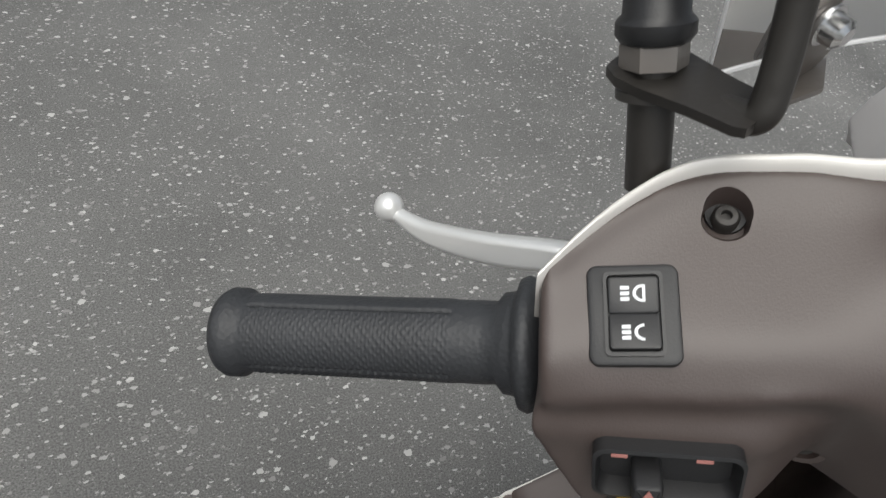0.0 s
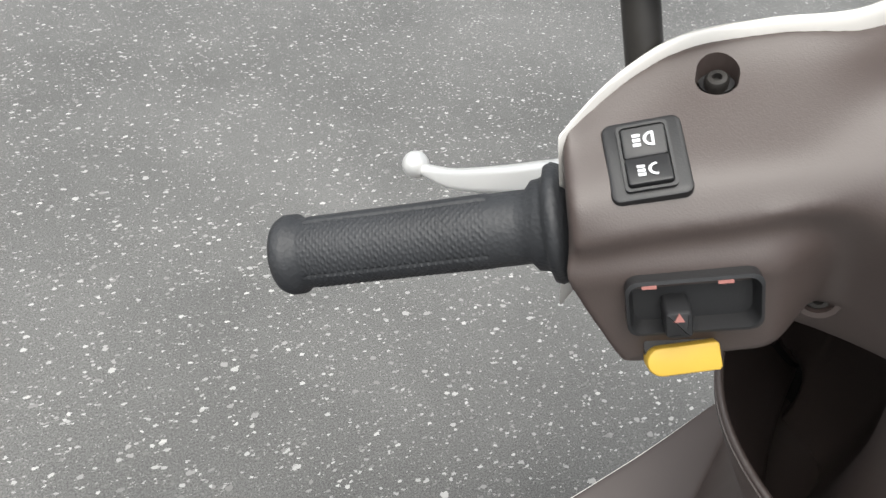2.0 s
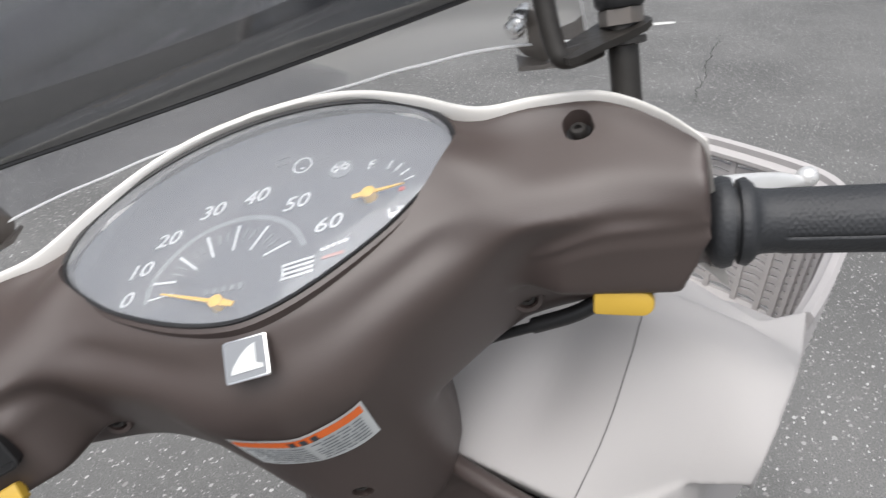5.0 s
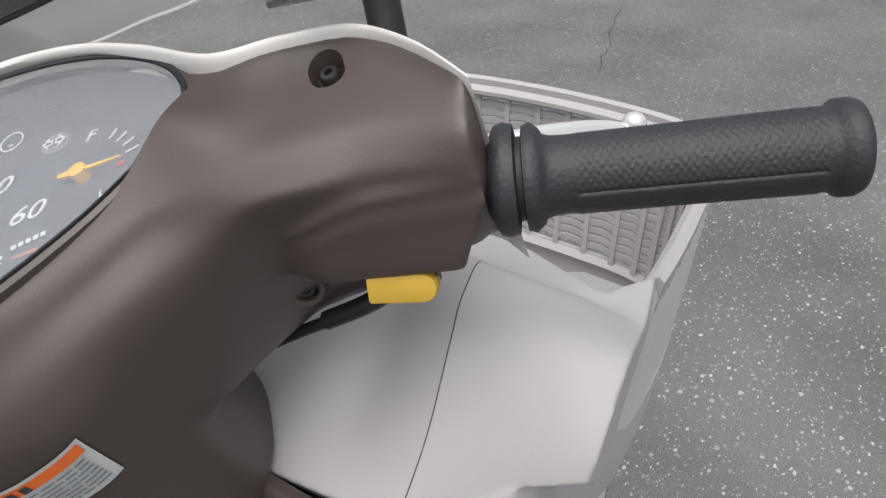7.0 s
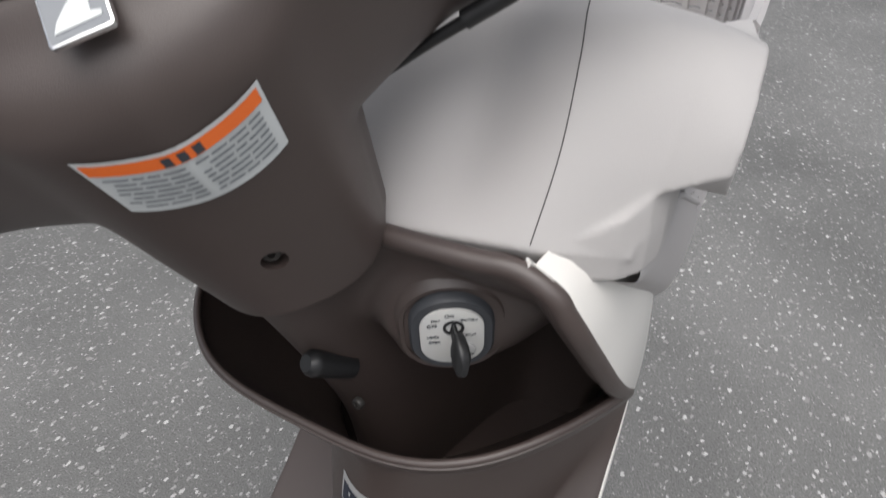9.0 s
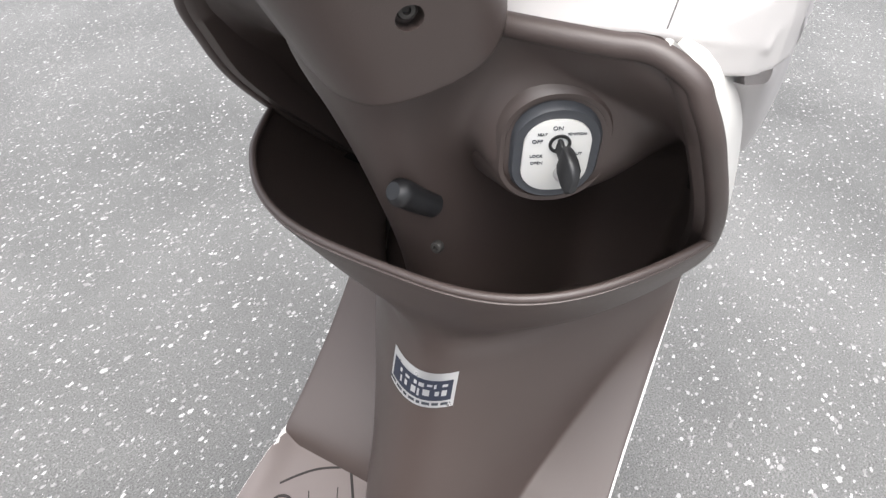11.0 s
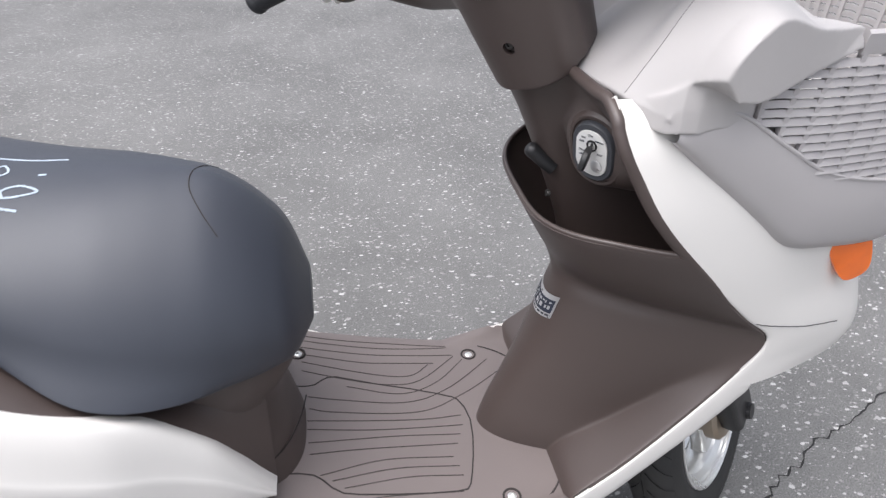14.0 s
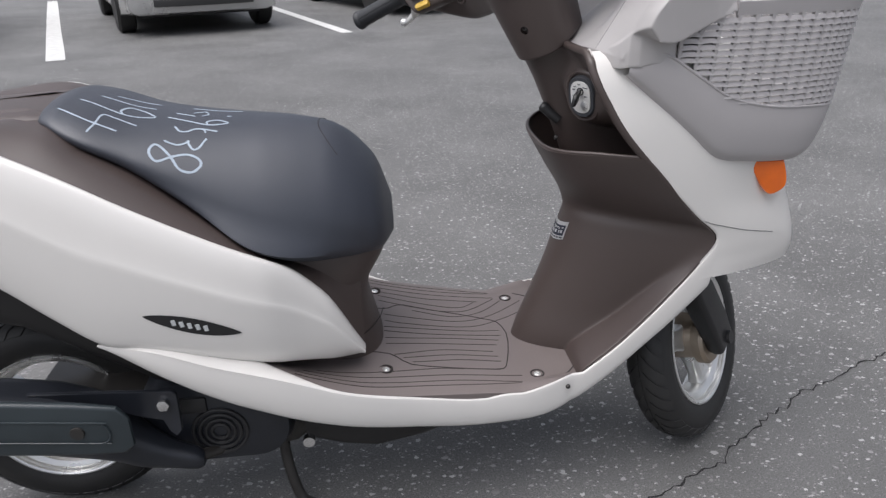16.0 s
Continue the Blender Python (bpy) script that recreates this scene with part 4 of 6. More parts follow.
def bracket(sgn, nut):
    """A flat strip under the mirror nut, a round bar welded to its end and bent up, and the tab of the screen."""
    Y = lambda p: Vector((p[0], sgn * p[1], p[2]))
    bend = Vector((.0125, sgn * .168, .0275))
    low = Vector((0, 0, -.0012))
    way = (bend - nut).normalized()
    side = way.cross(Vector((.2, 0, 1))).normalized()
    nrm = side.cross(way).normalized()
    rings = []
    for t, hw in ((-.30, .006), (-.27, .0095), (-.12, .0118), (.10, .0118), (.55, .0095), (.95, .0085), (1.04, .0070)):
        c = nut + (bend - nut) * t + low
        rings.append([c + side * hw + nrm * .0016, c - side * hw + nrm * .0016, c - side * hw - nrm * .0016, c + side * hw - nrm * .0016])
    br = spart("screen_bracket", loft(rings), RUSTY, None, "worn steel strip with a bent bar that holds the windscreen", True, 30)
    a = nut + (bend - nut) * .42 - Vector((0, 0, .0052))
    pts = [a, a + (bend - a) * .5 + Vector((0, 0, -.0015)), bend + Vector((.001, 0, -.0015)), bend + Vector((.006, -sgn * .0015, .006)), Y((.0300, .1675, .0500)), Y((.0480, .1700, .080)), Y((.062, .170, .108)), Y((.090, .164, .19))]
    spart("bracket_bar", tube(pts, .0047, 14, None, 70), RUSTY, br, "bent black steel bar")
    # tab with a bolt through the screen
    o = Vector((.0555, sgn * .1588, .0105))
    tabm = face_pose(o, o + Vector((.014, -sgn * .010, 0)), o + Vector((.006, 0, 1)))
    tb = spart("screen_tab", plate(rrect(.025, .030, .008), .0024, None, tabm @ Matrix.Translation((0, .006, 0)), .0004), ZINC, br, "grey steel tab with a screw")
    foot = [[o + Vector((-.008, sgn * .0085, -.009)), o + Vector((.009, -sgn * .0085, -.009))], [o + Vector((-.016, sgn * .012, -.006)), o + Vector((-.006, -sgn * .009, -.007))], [o + Vector((-.030, sgn * .016, .003)), o + Vector((-.022, sgn * .002, .001))], [o + Vector((-.040, sgn * .013, .012)), o + Vector((-.036, sgn * .006, .011))]]
    bm = loft([[a_, b_, b_ - Vector((0, 0, .0024)), a_ - Vector((0, 0, .0024))] for a_, b_ in foot])
    spart("tab_foot", bm, ZINC, br)
    n = (tabm.to_3x3() @ Vector((0, 0, 1)))
    if n.x > 0:
        n = -n
    spart("screen_bolt", lathe([(-.010, .0030), (.003, .0030), (.0032, .0064), (.0048, .0064), (.0050, .0050), (.0095, .0046), (.0110, .0028)], o + Vector((.001, 0, .0125)), n, 18), CHROME, br, "steel screw and washer")


for sgn in (1, -1):
    st, nut, up = mirror(sgn)
    bracket(sgn, nut)


def screen_sheet(off):
    rows = []
    for j in range(15):
        row = []
        for i in range(49):
            l = -.183 + .366 * i / 48
            a = abs(l)
            low = tab((0, .06, .085, .105, .125, .16, .206), (-.018, -.015, -.010, -.006, .000, .010, .022))(a)
            top = SCREEN_TOP * (1 - .25 * (a / .183)**4)
            u = low + (top - low) * j / 14
            row.append(Vector((screen_f(l, u) + off, l, u)))
        rows.append(row)
    return rows


scr = bmesh.new()
loft(screen_sheet(0.0), False, False, scr)
screen = spart("windscreen", scr, SCREEN, None, "clear plastic windscreen, lightly smoked")
screen.visible_shadow = False
rim = bmesh.new()
S0 = screen_sheet(0.0)
edge = S0[0][::2] + [r[-1] for r in S0[1:]] + S0[-1][::-2] + [r[0] for r in S0[::-1]]
tube(S0[0], .0009, 6, rim, 97)
tube([r[0] for r in S0], .0006, 6, rim, 30)
tube([r[-1] for r in S0], .0006, 6, rim, 30)
spart("screen_edge", rim, EDGE, screen, "pale polished edge of the windscreen")

# smoked upper visor: leans to the rider at its foot and rolls forward in one even curve
roll, pf, pu = [], 0.0, 0.0
for j in range(33):
    ang = radians(-16 + 90 * (j / 32)**.55)
    roll.append((pf, pu))
    pf, pu = pf + .0088 * math.sin(ang), pu + .0088 * math.cos(ang)
rows = []
for j, (df, du) in enumerate(roll):
    t = j / 32
    row = []
    for i in range(49):
        l = -.181 + .362 * i / 48
        u0 = .008 + 1.6 * l * l
        row.append(Vector((screen_f(l, u0) - .003 + df, l * (1 - .10 * t * t), u0 + du - .5 * l * l * t)))
    rows.append(row)
visor = spart("visor", loft(rows, False, False), VISOR, screen, "smoked glossy visor above the clear apron")
spart("visor_edge", tube(rows[0], .0014, 8, None, 97), BLACK, visor, "dark lower edge of the visor")


# ---- leg shield ----
SZ = (.285, .300, .330, .361, .420, .476, .517, .560, .610, .651, .673, .717, .755, .780, .795, .808, .816, .824)
EX = tab(SZ, (.078, .098, .135, .168, .222, .267, .290, .247, .197, .158, .137, .100, .077, .0635, .0585, .0565, .0555, .055))
EY = tab(SZ, (.1665, .1655, .164, .162, .160, .158, .157, .167, .178, .184, .186, .187, .182, .177, .171, .163, .154, .138))


XC = tab((.26, .30, .35, .42, .48, .53, .56, .60, .655, .67), (-.010, .002, .022, .049, .068, .081, .074, .052, .021, .012))
HW = tab((.26, .30, .36, .45, .53), (.028, .033, .044, .060, .070))
CRX = tab((.26, .285, .35, .42, .48, .53), (.074, .086, .150, .205, .248, .270))
CRY = tab((.26, .285, .35, .42, .48, .53), (.066, .073, .094, .120, .144, .154))
POW = tab((.53, .56, .60, .655), (1.25, 1.9, 2.8, 3.5))


def bulge(y, z):
    """The back of the shield: a central hump and side flanks below, the swelling pocket above."""
    ex, ey, xc = EX(max(z, .285)), EY(max(z, .285)), XC(z)
    a = min(abs(y), ey)
    up = xc + (ex - xc) * (a / ey)**POW(max(z, .53))
    w, cx, cy = HW(min(z, .53)), CRX(min(z, .53)), CRY(min(z, .53))
    if a < cy:
        low = xc + (cx - xc) * (a / cy)**1.9
    else:
        t = (a - cy) / max(.004, ey - cy)
        low = cx + (ex - cx) * t
    k = max(0.0, min(1.0, (z - .518) / .036))
    k = k * k * (3 - 2 * k)
    return low * (1 - k) + up * k


def shield_sheet():
    rows = []
    for k in range(65):
        row = []
        for i in range(111):
            q = -1 + 2 * i / 110
            top = .655 + .014 * min(1.0, (q / .82)**2)
            z = .262 + (top - .262) * k / 64
            y = EY(max(z, .285)) * q
            row.append(Vector((bulge(y, z), y, z)))
        rows.append(row)
    return rows


sh = shield_sheet()
bm = loft(sh, False, False)
shield = part("leg_shield", bm, BROWN, scooter, "brown inner leg shield with a moulded open pocket")
sd = shield.modifiers.new("solid", "SOLIDIFY")
sd.thickness, sd.offset = 0.004, -1
smo = shield.modifiers.new("smooth", "SMOOTH")
smo.factor, smo.iterations = 0.5, 4
bake(shield)
# rolled lip of the pocket
lip = sh[-1]
part("pocket_lip", tube([p + Vector((.0015, 0, -.0008)) for p in lip[1:-1:2]], .0030, 12, None, 200), BROWN, shield)


def back_x(y, z):
    """The wall at the back of the pocket, with the column housing and the lock boss."""
    ex, ey = EX(z), EY(z)
    a = abs(y)
    depth = tab((.42, .52, .62, .70, .76, .80, .83), (.215, .240, .235, .190, .098, .058, .045))(z)
    t = min(1.0, a / ey)
    inner = depth
    # column housing in the middle
    xh = tab((.52, .60, .69, .754, .80, .83), (.085, .075, .043, .016, -.006, -.012))(z)
    wh = tab((.52, .69, .80, .83), (.045, .048, .050, .052))(z)
    k = 1 / (1 + math.exp((a - wh) / .0085))
    x = inner * (1 - k) + (xh + .014 * (a / wh)**2 * k) * k
    # lock boss
    r = math.hypot(y + .093, (z - .743) * .92)
    kb = 1 / (1 + math.exp((r - .046) / .0055))
    boss = .0675 - .60 * (y + .0945) - .10 * (z - .743)
    x = min(x, x * (1 - kb) + boss * kb) if kb > .01 else x
    # run up to the edge band
    e = max(0.0, min(1.0, (t - .80) / .14))
    e = e * e * (3 - 2 * e)
    return x * (1 - e) + (ex + .002) * e


rows = []
for k in range(81):
    z = .505 + (.822 - .505) * k / 80
    ey = EY(z)
    rows.append([Vector((back_x(ey * s, z), ey * s, z)) for s in [-1 + 2 * i / 110 for i in range(111)]])
part("pocket_back", loft(rows, False, False), BROWN, shield, "brown back wall of the pocket round the ignition lock")
# rolled edge band along the pocket sides and the top
right = [Vector((EX(z) - .001, -(EY(z) - .004), z)) for z in [.523 + .283 * k / 28 for k in range(29)]]
over = [Vector((.0545 - .009 * (1 - abs(q)**3), .142 * q, .8155 + .003 * (1 - q * q))) for q in [-1 + 2 * i / 14 for i in range(15)]]
left = [Vector((p.x, -p.y, p.z)) for p in right[::-1]]
part("edge_roll", tube(right + over + left, lambda t: .0062 * min(1.0, .35 + 4.5 * min(t, 1 - t)), 14, None, 300), BROWN, shield)
for sgn in (1, -1):
    rows = []
    for k in range(41):
        z = .590 + .222 * k / 40
        x, y = EX(z), EY(z)
        rows.append([Vector((x - .0045, sgn * (y - .0050), z)), Vector((x - .0050, sgn * (y - .010), z)), Vector((x - .0020, sgn * (y - .016), z - .001)), Vector((x + .010, sgn * (y - .021), z - .002)), Vector((x + .030, sgn * (y - .023), z - .003))])
    part("edge_band", loft(rows, False, False), BROWN, shield)
# outer edges of the shield below the pocket
for sgn in (1, -1):
    pts = [Vector((EX(z) + .001, sgn * (EY(z) - .0022), z)) for z in [.300 + .217 * k / 30 for k in range(31)]]
    part("edge_roll", tube(pts, .0026, 10, None, 90), BROWN, shield)
# pocket floor
rows = [[Vector((b + .006 + (.281 - b) * j / 6, y, .5045)) for y, b in [(-.154 + .308 * i / 28, min(.255, bulge(-.154 + .308 * i / 28, .503))) for i in range(29)]] for j in range(7)]
part("pocket_floor", loft(rows, False, False), BROWN, shield)
# black inner sides: the deep shade of the brown pocket put into their colour
for sgn in (1, -1):
    rows = []
    for k in range(25):
        z = .494 + .096 * k / 24
        y = EY(z) - .0085
        b = bulge(y, z) + .004
        rows.append([Vector((b + (EX(z) + .012 - b) * j / 4, sgn * (y + .004 * j / 4), z)) for j in range(5)])
    part("pocket_side_shade", loft(rows, False, False), INNER, shield)

# added unseen shell, black, that closes the pocket behind its walls against stray light
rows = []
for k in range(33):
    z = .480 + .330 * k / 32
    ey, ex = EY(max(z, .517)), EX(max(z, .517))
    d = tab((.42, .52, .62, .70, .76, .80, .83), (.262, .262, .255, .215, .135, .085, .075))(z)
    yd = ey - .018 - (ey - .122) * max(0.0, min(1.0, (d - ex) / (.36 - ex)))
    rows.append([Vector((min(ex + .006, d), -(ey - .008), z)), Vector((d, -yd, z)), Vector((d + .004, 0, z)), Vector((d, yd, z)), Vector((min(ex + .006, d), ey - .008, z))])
part("pocket_light_block", loft(rows, False, False), INNER, shield)

# ignition lock
KM = face_pose((.0690, -.0945, .7430), (.0852, -.1197, .7430), (.063, -.0940, .772))
lock = part("ignition_lock", loft([[KM @ Vector((*p, z)) for p in rrect(w, h, r, 7)] for w, h, r, z in ((.0515, .0660, .0240, -.010), (.0500, .0645, .0235, .0025), (.0470, .0615, .0222, .0045), (.0400, .0540, .0190, .0040))], True, True), GREYRING, scooter, "grey ringed ignition lock with a silver plate")
kp = part("lock_plate", plate(rrect(.0375, .0500, .0165, 8), .0016, None, KM @ Matrix.Translation((0, 0, .0042)), .0005), KEYPLATE, lock, "silver plate with black lettering, stained below")
part("keyhole", lathe([(0, .0062), (.0012, .0062), (.0012, .0046), (-.001, .0044)], KM @ Vector((.0010, .0095, .0056)), KM.to_3x3() @ Vector((0, 0, 1)), 24), BLACK, lock)
part("lock_collar", loft([[KM @ Vector((*p, z)) for p in rrect(w, h, r, 10)] for w, h, r, z in ((.112, .132, .054, -.046), (.092, .110, .044, -.026), (.0760, .0920, .0365, -.011), (.0670, .0825, .0320, -.0025), (.0610, .0765, .0290, .0006), (.0560, .0710, .0268, .0002), (.0520, .0665, .0245, -.004))], False, False), BROWN, lock, "flared brown collar round the lock")
part("seat_lock_button", lathe([(0, .0070), (.0014, .0068), (.002, .0058)], KM @ Vector((.0070, -.0120, .0056)), KM.to_3x3() @ Vector((0, 0, 1)), 24), SILVER, lock)
for word, size, x, y in (("ON", .0036, -.0012, .0200), ("OFF", .0034, -.0115, .0112), ("LOCK", .0027, -.0112, .0010), ("OPEN", .0027, -.0105, -.0040), ("SEAT", .0024, -.0092, .0160), ("IGNITION", .0023, .0096, .0160), ("SHUT", .0026, .0108, .0022)):
    part("lettering", letters(word, size, KM @ Matrix.Translation((x, y, .0060))), PRINT, kp, "", False)
key = bmesh.new()
kd = (KM.to_3x3() @ Vector((.24, -.40, 1.0))).normalized()
k0 = KM @ Vector((.0005, .0090, .0058))
kx = KM.to_3x3() @ Vector((.20, .97, -.20))
rings = []
for h, w, d in ((0, .004, .0014), (.007, .004, .0014), (.0082, .0068, .0030), (.011, .0080, .0036), (.018, .0086, .0038), (.023, .0080, .0034), (.026, .0045, .002)):
    c = k0 + kd * h
    ky = kd.cross(kx).normalized()
    rings.append([c + kx * x + ky * y for x, y in rrect(2 * w, 2 * d, min(w, d) * .7, 4)])
loft(rings, True, True, key)
part("ignition_key", key, BLACK, lock, "key with a black plastic head in the lock")

# luggage hook
hk = tube([(.054, -.024, .690), (.042, -.020, .700), (.034, -.0170, .7075), (.025, -.0142, .7145)], lambda t: .0082 + .0012 * t - .004 * (max(0, t - .8) / .2)**2, 18, None, 30)
part("luggage_hook", hk, BLACK, scooter, "black plastic luggage hook")
screw("screw", (.048, -.030, .662), (-1, 0, .2), .0042, shield, False)

# knee sticker
BVH = BVHTree.FromPolygons([v.co.copy() for v in shield.data.vertices], [tuple(p.vertices) for p in shield.data.polygons])


def sticker_patch(y0, y1, v0, v1, lift, bm=None, n=10):
    rows = []
    for j in range(3):
        v = v0 + (v1 - v0) * j / 2
        row = []
        for i in range(n + 1):
            y = y0 + (y1 - y0) * i / n
            z = .508 - .033 * v - .006 * (1 - (y / .031)**2)
            hit = BVH.ray_cast(Vector((-.3, y, z)), Vector((1, 0, 0)))[0]
            row.append(Vector((hit.x - lift, y, z)))
        rows.append(row)
    return loft(rows, False, False, bm)


stk = part("data_sticker", sticker_patch(-.031, .031, 0, 1, .0008), SILVER, shield, "silver sticker with dark printed blocks", False)
part("sticker_field", sticker_patch(-.0285, .0285, .20, .78, .0012), PRINT_NAVY, stk, "dark blue printed field", False)
pb = bmesh.new()
rng = random.Random(9)
for v0, h in ((.28, .14), (.46, .24)):
    y = -.025
    while y < .022:
        w = rng.uniform(.002, .0065)
        sticker_patch(y, min(.026, y + w), v0 + rng.uniform(0, .04), v0 + h * rng.uniform(.6, 1), .0016, pb, 2)
        y += w + rng.uniform(.0012, .005)
part("pale_print", pb, SILVER, stk, "", False)
pb = bmesh.new()
y = -.027
while y < .025:
    w = rng.uniform(.003, .009)
    sticker_patch(y, y + w, .84, .92, .0012, pb, 2)
    y += w + .0018
part("sticker_print", pb, PRINT, stk, "", False)


# ---- floor ----
def floor_z(x):
    return tab((-.50, -.44, -.36, -.26, -.13, 0, .09), (.365, .345, .322, .303, .283, .268, .268))(x)


def floor_half(x):
    return tab((-.47, -.43, -.36, -.25, -.10, 0, .05, .09), (.188, .212, .221, .207, .1905, .181, .170, .158))(x)


def floor_rise(x, y):
    """How far the board lifts towards its rear outer corners."""
    t = max(0.0, min(1.0, (abs(y) - .135) / .075))
    return tab((-.50, -.44, -.40, -.35, -.29, -.24), (.042, .034, .022, .013, .003, 0))(x) * t * t * (3 - 2 * t) if x < -.24 else 0.0


rows = []
for k in range(61):
    x = -.47 + .56 * k / 60
    h = floor_half(x)
    row = []
    for i in range(41):
        s = -1 + 2 * i / 40
        k_ = max(0.0, min(1.0, (x + .03) / .12)) * max(0.0, min(1.0, (abs(h * s) - .148) / .022))
        row.append(Vector((x, h * s, floor_z(x) + .0015 - .004 * max(0, abs(s) - .93) / .07 + .028 * k_ + floor_rise(x, h * s))))
    rows.append(row)
fl = loft(rows, False, False)
r = bmesh.ops.extrude_face_region(fl, geom=fl.faces[:])
bmesh.ops.translate(fl, vec=(0, 0, -.02), verts=[v for v in r["geom"] if isinstance(v, bmesh.types.BMVert)])
floor = part("floorboard", fl, BROWN_MAT, scooter, "brown plastic footboard with moulded tread grooves")


def on_floor(x, y, lift=.0020):
    return Vector((x, y, floor_z(x) + floor_rise(x, y) + lift))


def groove(pts, w=.0013, name="groove", mat=None):
    P = spl([(x, y, 0) for x, y in pts], 30)
    part(name, strip([on_floor(p.x, p.y, .0016) for p in P], w, .0004), mat or GROOVE_SOFT, floor, "", False)


for sgn in (1, -1):
    # lines that follow the side edge
    for pts in ([(-.40, .203), (-.30, .195), (-.20, .180), (-.10, .170), (-.02, .163)], [(-.40, .192), (-.30, .183), (-.165, .163), (-.10, .159), (-.004, .161)],
                [(-.39, .178), (-.29, .166), (-.17, .147), (-.106, .143), (-.022, .142)], [(-.37, .164), (-.28, .149), (-.176, .128), (-.127, .125), (-.056, .124)]):
        groove([(x, sgn * y) for x, y in pts])
# lines that swing out to the front corner
for pts in ([(-.262, .128), (-.184, .107), (-.126, .095), (-.092, .098), (-.065, .121)], [(-.262, .108), (-.191, .088), (-.134, .077), (-.084, .085), (-.020, .139)],
            [(-.196, .074), (-.117, .057), (-.059, .080), (-.007, .130)], [(-.253, .053), (-.205, .046), (-.112, .039), (-.046, .064), (.034, .126)],
            [(-.252, .029), (-.214, .022), (-.096, .019), (-.023, .052), (.053, .101)]):
    groove(pts)
# lines across the hatch
for pts in ([(-.255, .006), (-.103, .004), (-.033, .010)], [(-.255, -.010), (-.155, -.013), (-.034, -.009)], [(-.254, -.034), (-.138, -.026), (-.041, -.026)], [(-.253, -.054), (-.179, -.047), (-.048, -.043)],
            [(-.240, -.089), (-.156, -.067), (-.059, -.066)], [(-.225, -.098), (-.141, -.082), (-.053, -.082)], [(-.210, -.110), (-.126, -.097), (-.051, -.098)]):
    groove(pts)
groove([(-.290, .076), (-.262, .074), (-.243, .078), (-.229, .091), (-.210, .095), (-.165, .082), (-.096, .066), (-.045, .050), (-.031, .040), (-.021, .008), (-.025, -.040), (-.037, -.090), (-.046, -.116), (-.060, -.123), (-.113, -.124), (-.188, -.121), (-.218, -.115), (-.237, -.096), (-.255, -.086), (-.290, -.085)], .0020, "hatch_seam", GROOVE)
groove([(.082, .106), (.074, .098), (.033, .064), (.006, .034), (-.004, .014), (-.005, -.004), (.003, -.018), (.045, -.043), (.088, -.068)], .0030, "hump_seam", GROOVE)
for sgn in (1, -1):
    groove([(.080, sgn * .104), (.062, sgn * .132), (.041, sgn * .150), (.016, sgn * .164), (-.006, sgn * .171)] if sgn > 0 else [(.090, -.070), (.090, -.094), (.077, -.122), (.058, -.144), (.030, -.160), (.004, -.168)], .0026, "front_seam", GROOVE)


def floor_bolt(x, y):
    p = on_floor(x, y)
    b = part("floor_bolt", lathe([(-.004, .0125), (.0006, .0125), (.0014, .0114), (.0006, .0098), (-.0030, .0092), (-.0032, .0)], p, (0, 0, 1), 28), GROOVE, floor, "floor screw in a dark well")
    part("bolt_head", lathe([(-.004, .0070), (-.0010, .0068), (.0008, .0048), (.0010, .0026), (-.0004, .0024)], p, (0, 0, 1), 20), ALU, b)


for x, y in ((.006, .141), (.006, -.138), (-.268, .146), (-.258, -.137)):
    floor_bolt(x, y)

# ---- white skirt under the floor edge ----
LOWS = (.434, .384, .331, .304, .282, .256, .219, .202, .213, .268, .326, .380, .420)
SX = (-.672, -.594, -.504, -.448, -.400, -.335, -.200, -.056, .049, .132, .196, .252, .290)
TOP_T = tab(SX, (.440, .434, .402, .383, .364, .332, .287, .268, .306, .364, .424, .484, .528))
LOWZ = tab(SX, LOWS)
SKY_T = tab(SX, (.214, .232, .238, .238, .236, .228, .2025, .1870, .1755, .1665, .1625, .1590, .157))


def edge_of(x):
    """Height and half width of the brown edge that the skirt hangs from."""
    if x < -.09:
        return TOP_T(x), SKY_T(x)
    if x < .05:
        k_ = max(0.0, min(1.0, (x + .03) / .12)) * max(0.0, min(1.0, (floor_half(x) - .148) / .022))
        a, b = floor_z(x) - .003 + .028 * k_, floor_half(x) + .0016
        m = max(0.0, min(1.0, (x + .09) / .04))
        return a * m + TOP_T(x) * (1 - m), b * m + SKY_T(x) * (1 - m)
    lo, hi = .285, .517
    for _ in range(24):
        mid = (lo + hi) / 2
        lo, hi = (mid, hi) if EX(mid) < x else (lo, mid)
    return lo - .001, EY(lo) + .0016


